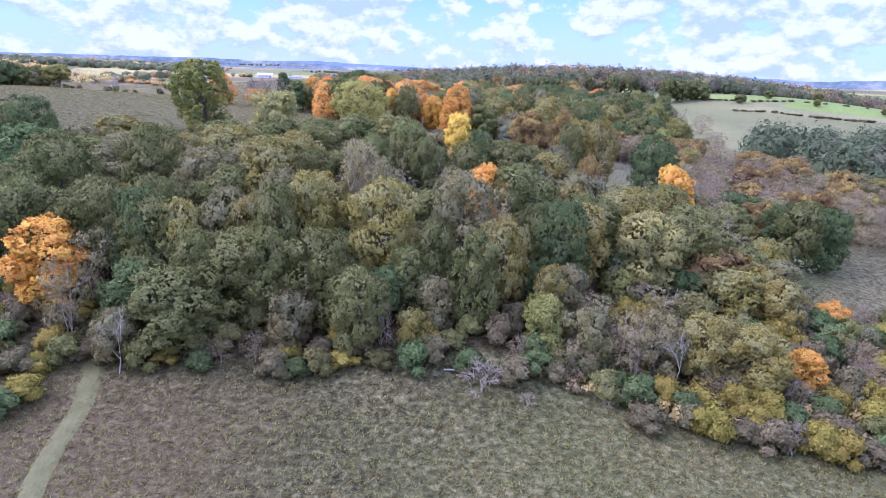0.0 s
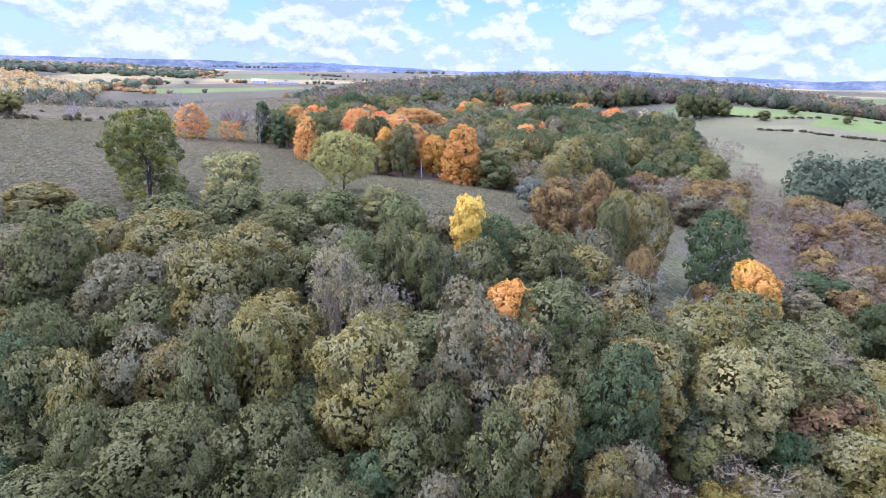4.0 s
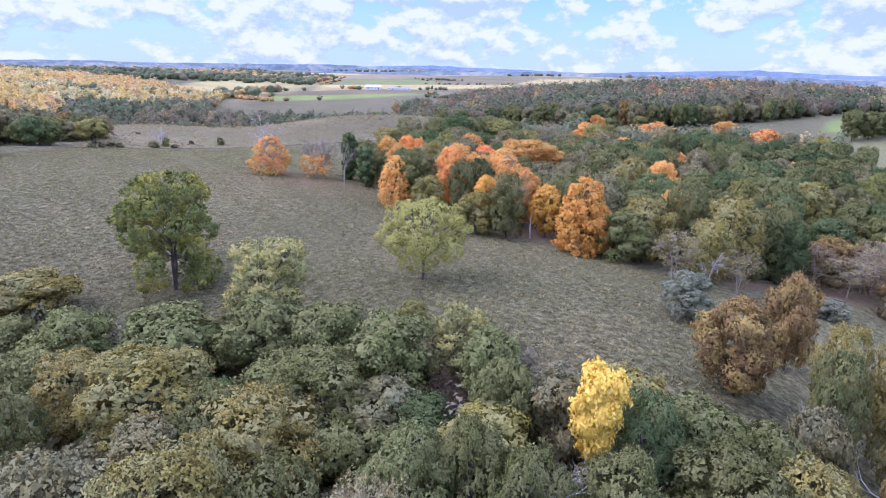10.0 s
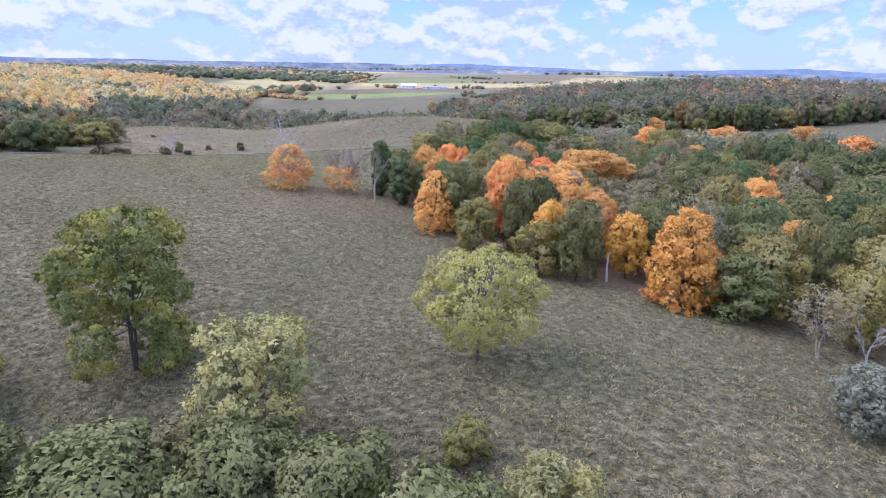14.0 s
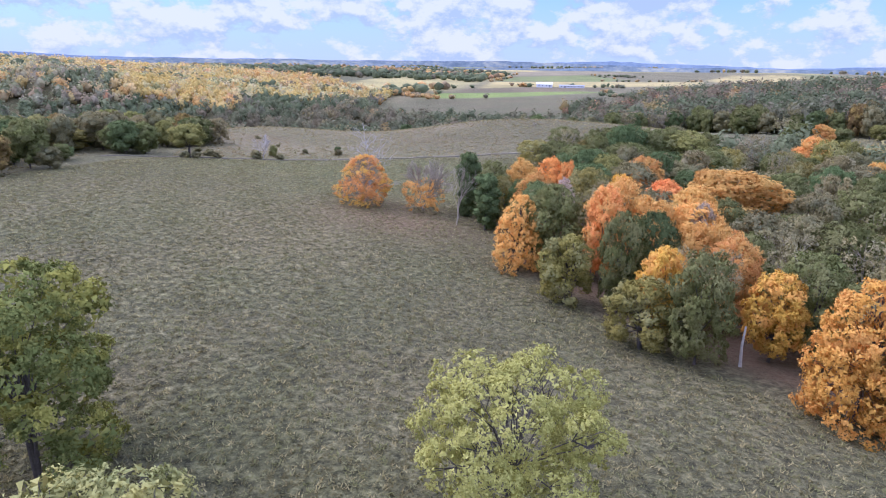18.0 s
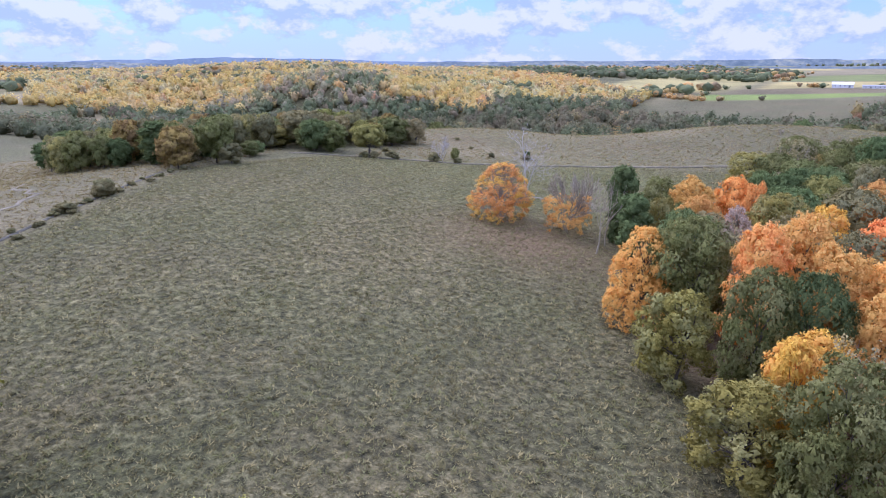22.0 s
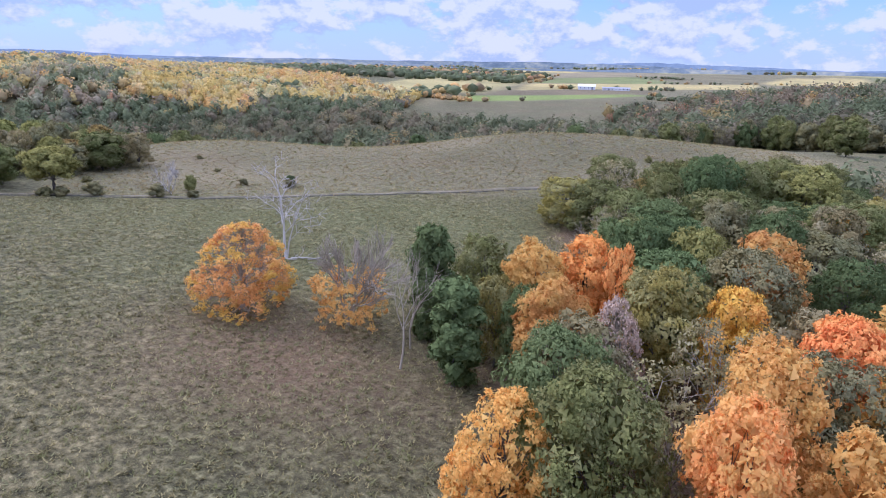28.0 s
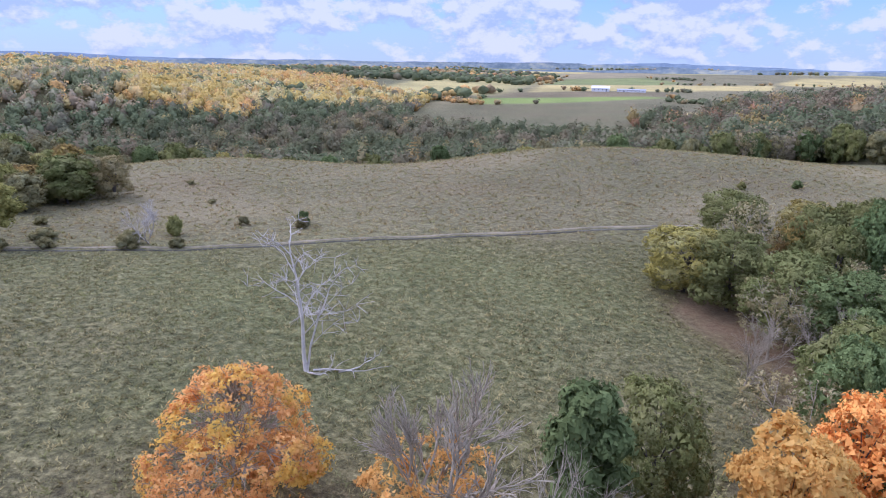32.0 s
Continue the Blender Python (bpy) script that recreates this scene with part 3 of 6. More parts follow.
def soft_normals(me, normals):
    """Shades each spray as a piece of the bough that it sits on."""
    me.polygons.foreach_set("use_smooth", np.ones(len(me.polygons), bool))
    me.normals_split_custom_set_from_vertices(unit(normals).tolist())


def leaf_mesh(name, v, mat, corners=3):
    n = len(v) // corners
    me = bpy.data.meshes.new(name)
    me.vertices.add(corners * n)
    me.vertices.foreach_set("co", v.astype(np.float32).ravel())
    me.loops.add(corners * n)
    me.loops.foreach_set("vertex_index", np.arange(corners * n, dtype=np.int32))
    me.polygons.add(n)
    me.polygons.foreach_set("loop_start", np.arange(0, corners * n, corners, dtype=np.int32))
    me.update(calc_edges=True)
    me.materials.append(mat)
    return me


PROFILES = {
    "round": lambda u: np.sqrt(np.clip(1 - (2 * u - 0.9) ** 2 / 1.21, 0.02, 1)),
    "egg": lambda u: np.clip((1 - u ** 2.1) ** 0.62 * np.clip(0.82 + 1.6 * u, 0, 1), 0.05, 1),
    "column": lambda u: np.clip(0.75 + 0.5 * u - 0.75 * u ** 4, 0.1, 1),
    "vase": lambda u: np.clip(0.3 + 1.15 * u - 0.85 * u ** 4, 0.1, 1),
    "dome": lambda u: np.clip((1 - u ** 2) ** 0.75 * np.clip(0.72 + 1.6 * u, 0, 1), 0.06, 1),
    "umbrella": lambda u: np.clip(0.55 + 1.9 * u * (1 - 0.35 * u) - 1.75 * u ** 3, 0.12, 1),
    "mound": lambda u: np.sqrt(np.clip(1 - u ** 2 * 0.97, 0.03, 1)),
}


def lobes_of(rng, h, r, base, profile, count, lobe, uneven):
    out = []
    for k in range(count):
        u = (k + 0.5) / count
        u = u ** 0.85
        rl = r * lobe * rng.uniform(0.75, 1.25)
        z = h * (base + (1 - base) * u)
        a = k * 2.4 + rng.uniform(-0.6, 0.6)
        reach = max(0.0, r * PROFILES[profile](np.array(u)) - rl * 0.65) * rng.uniform(1.08 - uneven, 1.08)
        out.append((reach * math.cos(a), reach * math.sin(a), min(z, h - rl * 0.8), rl))
    out.append((0, 0, h * (base + (1 - base) * 0.5), r * 0.5 * float(PROFILES[profile](np.array(0.5)))))
    return np.array(out)


def crown_and_trunk(kind, seed, h=12.0, r=5.0, base=0.28, profile="round", count=16, lobe=0.42, cards=2400, size=0.5, droop=0.2,
                    trunk=0.2, stems=1, twigs=0, bark=None, squash=0.85, leaf_top=1.0, dense=0.0, clumps=230, clump=0.13, uneven=0.33):
    """The two meshes of a tree: trunk with limbs that reach into each lobe, and the crown of leaf sprays."""
    rng = np.random.default_rng(seed)
    lobes = lobes_of(rng, h, r, base, profile, count, lobe, uneven)
    wood = Builder()
    forks = []
    for s in range(stems):
        lean = rng.uniform(-0.5, 0.5, 2) * (1 if stems == 1 else 2.2)
        top = np.array([lean[0], lean[1], h * 0.72])
        pts = [np.array([lean[0] * 0.1, lean[1] * 0.1, -0.5]), np.array([lean[0] * 0.12, lean[1] * 0.12, 0.25])]
        pts += [np.array([*(lean * k + rng.normal(0, 0.12, 2)), top[2] * k]) for k in (0.3, 0.55, 0.8, 1.0)]
        wood.tube(pts, [trunk * 1.5, trunk * 1.1, trunk * 0.85, trunk * 0.65, trunk * 0.4, trunk * 0.12], 7)
        forks.append(pts)
    for lx, ly, lz, rl in lobes[:-1]:
        pts = forks[rng.integers(stems)]
        start = pts[2] * 0.6 + pts[3] * 0.4 if lz < h * 0.6 else pts[3]
        end = np.array([lx, ly, lz])
        mid = start * 0.5 + end * 0.5 + np.array([0, 0, 0.35 * rl]) + rng.normal(0, 0.2, 3)
        wood.tube([start, mid, end], [trunk * 0.42, trunk * 0.26, trunk * 0.08], 4)
        for _ in range(twigs):
            d = unit(rng.normal(size=3) + np.array([lx / r, ly / r, 0.6]))
            q = end + d * rl * rng.uniform(0.7, 1.25)
            wood.tube([mid * 0.4 + end * 0.6, (end + q) / 2 + rng.normal(0, 0.12, 3), q], [0.035, 0.022, 0.01], 3)
    # clumps all over the boughs' outer faces, with the leaf sprays on them
    def surface(n, least):
        own = rng.choice(len(lobes), n, p=lobes[:, 3] ** 2 / (lobes[:, 3] ** 2).sum())
        d = rng.normal(size=(n, 3))
        d[:, 2] += 0.2
        d = unit(d)
        at = lobes[own, :3] + d * np.array([1, 1, squash]) * lobes[own, 3:4]
        depth = np.min(np.linalg.norm((at[:, None] - lobes[None, :, :3]) / lobes[None, :, 3:4] / np.array([1, 1, squash]), axis=2), axis=1)
        keep = (depth > least) & (at[:, 2] > h * base * 0.5)
        return at[keep], d[keep], own[keep]

    middle = np.array([0, 0, h * (base + 0.3 * (1 - base))])
    centre, d, own = surface(clumps * 6, 0.93)
    chosen = []
    for k in range(len(centre)):
        if len(chosen) < clumps and all(np.sum((centre[k] - centre[j]) ** 2) > (r * clump * 0.62) ** 2 for j in chosen[-90:]):
            chosen.append(k)
    centre, d = centre[chosen], d[chosen]
    many = len(centre)
    reach = r * clump * rng.uniform(0.65, 1.45, (many, 1))
    centre = centre - d * reach * rng.uniform(0.1, 0.75, (many, 1))
    each = 5
    groups = max(8, cards // each)
    pick = rng.choice(many, groups, p=reach[:, 0] ** 2 / (reach ** 2).sum())
    e = unit(rng.normal(size=(groups, 3)) + 0.9 * d[pick])
    p = centre[pick] + e * reach[pick] * rng.uniform(0.6, 1.12, (groups, 1)) * np.array([1, 1, 0.85])
    q = np.repeat(p, each, 0) + rng.normal(0, 0.6 * size, (groups * each, 3)) * np.array([1, 1, 0.8])
    out = 0.55 * e + 0.6 * d[pick] + 0.35 * unit(p - middle) + np.array([0, 0, 0.2])
    out, span = unit(np.repeat(out, each, 0)), np.full(groups * each, size)
    if dense:
        inner, inward, _ = surface(int(dense * 7000), 0.93)
        q = np.concatenate([q, inner - inward * r * clump * rng.uniform(0.5, 1.0, (len(inner), 1))])
        out, span = np.concatenate([out, unit(inward + 0.4 * unit(inner - middle))]), np.concatenate([span, np.full(len(inner), 2.2 * size)])
    low = q[:, 2] < h * leaf_top
    if leaf_top < 1:
        q, out, span = q[low], out[low], span[low]
    v = leaflets(rng, q, out, span, droop, 0.5)
    normals = np.repeat(out + 0.22 * rng.normal(size=out.shape), 3, 0)
    crown = leaf_mesh(kind + "_crown", v, LEAF["oak"])
    soft_normals(crown, normals)
    return wood.mesh(kind + "_trunk", bark or BARK), crown


def branching(kind, seed, h=10.0, spread=0.55, levels=4, first=0.16, mat=None, stems=1, split=3, lean=0.0, bole=0.36, taper=0.53):
    """A bare tree: limbs that fork again and again into twigs."""
    rng = np.random.default_rng(seed)
    wood = Builder()

    def grow(p, d, length, radius, level):
        bend = unit(d + rng.normal(0, 0.16, 3))
        mid = p + d * length * 0.5 + rng.normal(0, 0.05 * length, 3)
        end = mid + bend * length * 0.5
        wood.tube([p, mid, end], [radius, radius * 0.8, radius * 0.55], 6 if level == 0 else (4 if level < 2 else 3))
        if level >= levels:
            return
        for k in range(split + (level > 1)):
            turn = unit(bend + rng.normal(0, spread, 3) + np.array([0, 0, 0.12]))
            grow(end if k < split - 1 else mid, turn, length * rng.uniform(0.55, 0.82), radius * taper * rng.uniform(0.87, 1.13), level + 1)

    for s in range(stems):
        d = unit(np.array([rng.normal(0, 0.15 + 0.2 * (stems > 1)) + lean, rng.normal(0, 0.15 + 0.2 * (stems > 1)), 1.0]))
        grow(np.array([rng.normal(0, 0.15), rng.normal(0, 0.15), -0.3]), d, h * bole, first, 0)
    return wood.mesh(kind + "_limbs", mat or GREY_WOOD)


def family(kind, variants, **shape):
    return [crown_and_trunk(kind, 100 * len(kind) + 17 * k + len(MESHES) * 31, **shape) for k in range(variants)]


MESHES = {}
MESHES["oak"] = family("oak", 7, dense=0.5, count=15, lobe=0.45, cards=13500, size=0.26, base=0.10)
MESHES["oak_fine"] = family("oak", 4, dense=0.5, count=16, lobe=0.43, clumps=330, clump=0.105, cards=21000, size=0.19, base=0.10)
MESHES["oak_near"] = family("oak", 6, dense=0.5, count=15, lobe=0.44, clumps=330, clump=0.105, cards=21000, size=0.19, base=0.10)
MESHES["oak_small"] = family("oak", 5, dense=0.5, h=7.0, r=3.4, count=12, lobe=0.44, clumps=160, clump=0.15, cards=7500, size=0.215, base=0.06, stems=2)
MESHES["oak_far"] = family("oak", 4, dense=0.5, count=14, lobe=0.44, clumps=150, clump=0.15, cards=5000, size=0.42, base=0.16)
MESHES["maple"] = family("maple", 5, dense=0.5, r=3.7, count=18, lobe=0.44, cards=15000, size=0.21, base=0.12)
MESHES["cone"] = family("maple", 2, dense=0.5, r=4.5, count=95, lobe=0.29, clumps=420, clump=0.10, cards=26000, size=0.19, base=0.04, profile="egg", uneven=0.14)
MESHES["thin"] = family("thin", 4, count=16, lobe=0.34, cards=3600, size=0.22, base=0.2, stems=2, twigs=4, trunk=0.12, profile="vase", bark=TWIG)
MESHES["brush"] = family("brush", 4, count=18, lobe=0.36, clumps=300, clump=0.10, cards=6500, size=0.15, base=0.06, stems=3, twigs=8, trunk=0.09, profile="round", bark=TWIG)
MESHES["fine"] = family("fine", 2, dense=0.5, h=9.0, r=3.8, count=26, lobe=0.32, clumps=330, clump=0.10, cards=15000, size=0.155, base=0.04, stems=2, profile="round")
MESHES["column"] = family("column", 2, dense=0.5, r=2.4, count=20, lobe=0.5, cards=4500, size=0.3, base=0.05, profile="column")
MESHES["willow"] = family("willow", 1, dense=0.6, h=15.7, r=6.6, count=26, lobe=0.32, clumps=480, clump=0.075, cards=46000, size=0.185, base=0.06, stems=3, droop=0.5, trunk=0.17, profile="column")
MESHES["pale"] = family("pale", 1, dense=0.4, h=11.6, r=5.8, count=24, lobe=0.32, clumps=330, clump=0.08, cards=16000, size=0.19, base=0.10, stems=3, twigs=5, profile="vase")
MESHES["yellowgreen"] = family("yellowgreen", 1, h=11.0, r=6.3, dense=0.45, count=34, lobe=0.30, clumps=560, clump=0.068, cards=56000, size=0.125, base=0.30, stems=2, twigs=6, trunk=0.18, profile="umbrella", droop=0.4)
MESHES["ash"] = family("ash", 1, dense=0.5, h=11.0, r=2.6, count=12, lobe=0.46, cards=4200, size=0.28, base=0.46, stems=2, profile="vase")
MESHES["open"] = family("open", 2, h=10.0, r=5.0, count=40, lobe=0.34, clumps=420, clump=0.09, cards=20000, size=0.18, base=0.05, twigs=12, trunk=0.16, profile="dome", bark=TWIG)
MESHES["halfbare"] = [(branching("halfbare", 5, h=14.5, spread=0.27, levels=5, first=0.16, mat=TWIG, stems=3, split=3, bole=0.27, taper=0.70),
                       crown_and_trunk("halfbare", 6, h=10.0, r=4.0, count=34, lobe=0.3, clumps=260, clump=0.09, cards=12000, size=0.17, base=0.06, profile="dome", leaf_top=0.58)[1])]
MESHES["small"] = family("small", 1, dense=0.5, h=8.0, r=3.2, count=22, lobe=0.32, cards=8000, size=0.2, base=0.36, stems=3, trunk=0.13)
MESHES["shrub"] = family("shrub", 5, dense=0.5, h=3.0, r=1.9, count=8, lobe=0.42, cards=1700, size=0.21, base=0.1, stems=1, trunk=0.05, profile="mound")
MESHES["bare_shrub"] = family("bare_shrub", 2, h=3.0, r=1.9, count=10, lobe=0.40, cards=120, size=0.2, base=0.1, stems=4, twigs=14, trunk=0.05, profile="mound", bark=TWIG)
NOMINAL = {"oak_small": (7.0, 3.4), "maple": (12.0, 3.7), "cone": (12.0, 4.5), "small": (8.0, 3.2), "fine": (9.0, 3.8), "column": (12.0, 2.4), "ash": (11.0, 2.6), "open": (10.0, 5.0), "halfbare": (10.0, 4.0), "willow": (15.7, 6.6), "pale": (11.6, 5.8), "yellowgreen": (11.0, 6.3), "shrub": (3.0, 1.9), "bare_shrub": (3.0, 1.9)}
PLACED = []


def plant(name, shape, leaf, x, y, h, r, label, category="tree", group="", parts=("trunk", "crown")):
    """One tree on the ground: an Empty that holds its trunk and its crown."""
    k = len(PLACED)
    PLACED.append((x, y, r))
    wood, leaves = MESHES[shape][k % len(MESHES[shape])]
    h0, r0 = NOMINAL.get(shape, (12.0, 5.0))
    root = new(name)
    root.empty_display_size = 0.5
    root.matrix_basis = pose(x, y, float(height(x, y)), 0, 0, (k * 137.5) % 360) @ Matrix.Diagonal((r / r0, r / r0 * (0.94 + 0.03 * (k % 5)), h / h0, 1))
    for part_name, me in ((parts[0], wood), (parts[1], leaves)):
        o = new(part_name, me)
        o.parent = root
    o.material_slots[0].link = "OBJECT"
    o.material_slots[0].material = LEAF[leaf]
    return tagged(root, label, category, group)



# ---- filling the woods ----
GAP = [(31, 112), (38, 103), (47, 112), (47, 122), (36, 130), (37, 142), (33, 152), (28, 147), (30, 132), (33, 124)]


def fill(corners, spacing, kinds, seed, h=(9, 12), group="", gap=0.62, heed=99.0):
    """Trees of the wood's mixture wherever the outline still has room."""
    rng = np.random.default_rng(seed)
    c = np.array(corners)
    lo, hi = c.min(0), c.max(0)
    tries = int((hi[0] - lo[0]) * (hi[1] - lo[1]) / spacing ** 2 * 2.2)
    pts = rng.uniform(lo, hi, (tries, 2))
    ok = inside(pts[:, 0], pts[:, 1], corners) > 0.5
    for (x, y), good in zip(pts, ok):
        r = spacing * rng.uniform(0.52, 0.72)
        kind = kinds[rng.integers(len(kinds))]
        tall = rng.uniform(*h)
        if not good or inside(x, y, GAP) > 0.5:
            continue
        if any((x - px) ** 2 + (y - py) ** 2 < (gap * (r + pr)) ** 2 for px, py, pr in PLACED if pr < heed):
            continue
        sow(kind, float(x), float(y), float(tall), float(r), group)


KINDS = {
    "oak": ("oak_tree", "oak", "oak", "oak with a dense grey-green autumn crown"),
    "farmoak2": ("oak_tree", "oak", "oak", "dark green oak in the grove"),
    "farmoak": ("oak_tree", "oak_far", "oak", "dark green oak on the far pasture"),
    "olive": ("oak_tree", "oak", "olive", "oak with an olive-yellow autumn crown"),
    "umber": ("hickory_tree", "oak", "umber", "hickory with a dull brown autumn crown"),
    "green": ("hackberry_tree", "oak", "green", "broad tree with a still green crown"),
    "lime": ("elm_tree", "oak", "lime", "tree with a yellow-green autumn crown"),
    "paleoak": ("oak_tree", "oak", "pale", "oak with a pale yellow-green crown"),
    "gold": ("maple_tree", "maple", "amber", "maple with a golden autumn crown"),
    "amber": ("maple_tree", "maple", "amber", "maple with an amber-yellow autumn crown"),
    "yellow": ("ash_tree", "ash", "yellow", "slender tree with a bright yellow crown"),
    "sage": ("elm_tree", "oak", "sage", "grey-green tree at the meadow's edge"),
    "rust": ("hickory_tree", "oak", "russet", "hickory with a rust-brown autumn crown"),
    "russet": ("oak_tree", "oak", "russet", "oak turning russet brown at the meadow's edge"),
    "maple": ("maple_tree", "maple", "maple", "sugar maple with a bright orange crown"),
    "maplered": ("maple_tree", "maple", "maplered", "sugar maple with an orange-red crown"),
    "bigmaple": ("maple_tree", "cone", "amber", "large golden-orange maple at the grove's edge"),
    "maplec": ("maple_tree", "cone", "maple", "cone-shaped orange maple at the grove's edge"),
    "mauve": ("maple_tree", "open", "mauve", "fading maple with half its leaves fallen"),
    "willowo": ("hackberry_tree", "fine", "olive", "fine-leaved yellow-green tree at the grove's edge"),
    "column": ("elm_tree", "column", "green", "narrow upright dark green tree"),
    "thin": ("hawthorn_tree", "thin", "thin", "half-bare grey-brown tree with fine twigs"),
    "brush": ("hawthorn_tree", "brush", "brush", "half-bare pink-grey hawthorn with fine twigs"),
    "thicket": ("hawthorn_tree", "fine", "thin", "rounded tan hawthorn with thin leaves"),
    "tanelm": ("elm_tree", "oak", "umber", "elm with a dull tan-brown autumn crown"),
    "oliveelm": ("elm_tree", "oak", "olive", "elm with an olive-yellow autumn crown"),
    "willow": ("cottonwood_tree", "willow", "willow", "tall green and yellow cottonwood in the meadow"),
    "pale": ("elm_tree", "pale", "pale", "pale grey-green airy tree at the wood's edge"),
    "yellowgreen": ("mulberry_tree", "yellowgreen", "yellowgreen", "umbrella-shaped yellow-green tree alone in the meadow"),
    "pale2": ("elm_tree", "fine", "pale", "small pale grey-green tree at the meadow edge"),
    "bushblue": ("shrub", "fine", "blue", "grey-green rounded shrub in the meadow"),
    "bushdark": ("shrub", "shrub", "umber", "dark low shrub along the fence line"),
    "hedgebush": ("shrub", "shrub", "umber", "low dark shrub beside the farm track"),
    "hedgetree": ("apple_tree", "small", "lime", "small yellow-green tree beside the farm track"),
    "rusttree": ("oak_tree", "oak", "russet", "brown-leaved oak on the fence line"),
    "maple1": ("maple_tree", "open", "peach", "orange maple thinning at one side of its crown"),
    "maple2": ("maple_tree", "halfbare", "coral", "orange maple with a bare grey top"),
    "shruby": ("shrub", "shrub", "briar", "yellow-leaved shrub at the wood's foot"),
    "shrubg": ("shrub", "shrub", "dusk", "olive-leaved shrub at the wood's foot"),
    "shrubo": ("shrub", "shrub", "green", "green shrub at the wood's foot"),
    "shrubp": ("shrub", "shrub", "purple", "brown-grey shrub at the wood's foot"),
    "shrubbare": ("shrub", "bare_shrub", "purple", "bare grey shrub of fine twigs"),
}


BAY = [(-76, 240), (-76, 269), (-59, 269), (-51, 266), (-48, 260), (-44, 256), (-43, 247), (-50, 239)]
KNOTS = {"oak": ("oak", "green", "oak", "sage"), "thin": ("brush", "rust", "brush", "thin"), "olive": ("olive", "oak", "olive", "umber"), "umber": ("umber", "oak", "umber", "thin"), "green": ("green", "oak", "green", "sage")}


def sow(kind, x, y, h, r, group=""):
    """One tree of a kind; what is wider than one crown is a knot of several."""
    if any(abs(x - px) + abs(y - py) < 0.4 for px, py, _ in PLACED) or inside(x, y, BAY) > 0.5:
        return None
    if r > 6.2 and kind in KNOTS:
        for k in range(4):
            a = k * 1.571 + x
            sow(KNOTS[kind][k], x + math.cos(a) * r * 0.52, y + math.sin(a) * r * 0.52, max(h, r * 0.95) * (0.86 + 0.07 * (k * 7 % 4)), r * 0.56, group)
        return None
    name, shape, leaf, label = KINDS[kind]
    if shape == "oak" and -80 < x < 50 and y < 128 and h >= 8.2:
        shape = "oak_near"
    elif shape == "oak" and -62 < x < 42 and 160 < y < 318:
        shape = "oak_fine"
    elif shape == "oak" and (y > 330 or x < -85 or x > 105):
        shape = "oak_far"
    elif shape == "oak" and h < 8.2:
        shape = "oak_small"
    return plant(name, shape, leaf, x, y, h, r, label, "shrub" if name == "shrub" else "tree", group)


# ---- trees that stand out: x, y, height, crown radius ----
for x, y, h, r in (
    (-50.4, 80.6, 13.0, 4.7), (57.3, 88.2, 5.5, 2.4),
):
    sow("gold", x, y, h, r)
for x, y, h, r in (
    (-45.5, 81.9, 11.0, 3.8), (-19.2, 80.2, 7.0, 3.0), (20.7, 80.5, 6.0, 3.4), (30.2, 83.9, 7.0, 4.5), (-12.1, 97.0, 14.0, 3.4), (-7.5, 94.4, 13.0, 3.3),
    (7.5, 88.4, 13.0, 3.1), (50.3, 186.7, 7.0, 8.0), (61.3, 193.5, 7.0, 8.5), (68.9, 193.9, 6.0, 7.1), (75.7, 192.6, 6.0, 8.7), (86.1, 189.9, 6.0, 8.8),
    (91.3, 176.6, 6.0, 10.0), (94.1, 168.3, 6.0, 8.9), (73.8, 163.7, 6.0, 7.5), (28.1, 103.0, 8.0, 3.2), (74.3, 137.3, 5.0, 7.0), (-12.0, 99.0, 12.0, 3.1),
    (14.4, 234.0, 11.0, 4.5), (17.9, 165.4, 8.0, 4.4), (28.3, 168.7, 7.0, 3.6), (50.9, 196.4, 6.0, 5.9), (57.6, 195.6, 7.0, 6.7), (67.9, 199.9, 7.0, 7.7),
):
    sow("thin", x, y, h, r)
for x, y, h, r in (
    (57.6, 195.6, 7.0, 6.7), (67.9, 199.9, 7.0, 7.7), (73.1, 197.7, 6.0, 7.1), (8.9, 207.5, 12.0, 4.6),
):
    sow("thin", x, y, h, r)
for x, y, h, r in (
    (-35.3, 80.7, 9.0, 7.6), (-40.7, 88.6, 14.0, 6.5), (-11.6, 78.4, 9.0, 4.0), (-23.9, 79.7, 13.0, 5.6), (-46.5, 87.3, 15.0, 4.8), (-55.5, 85.8, 15.0, 5.9),
    (-56.5, 96.3, 16.0, 5.9), (-15.3, 79.5, 13.0, 4.4), (-45.0, 102.2, 15.0, 4.9), (-38.1, 84.9, 14.0, 4.3), (11.8, 95.2, 13.0, 5.2), (13.3, 89.0, 11.0, 2.6),
    (38.3, 97.5, 12.0, 6.1), (5.0, 79.7, 13.0, 3.3), (-0.3, 82.7, 12.0, 2.8), (-21.9, 79.9, 13.0, 3.5), (-30.7, 80.0, 13.0, 3.4), (-27.8, 108.8, 10.0, 3.6),
    (-21.0, 113.6, 9.0, 4.8), (-15.8, 119.6, 8.0, 4.4), (-51.3, 120.9, 7.0, 4.4), (-6.0, 104.7, 11.0, 2.6), (-19.8, 101.3, 11.0, 3.6), (-1.8, 102.9, 11.0, 2.7),
):
    sow("oak", x, y, h, r)
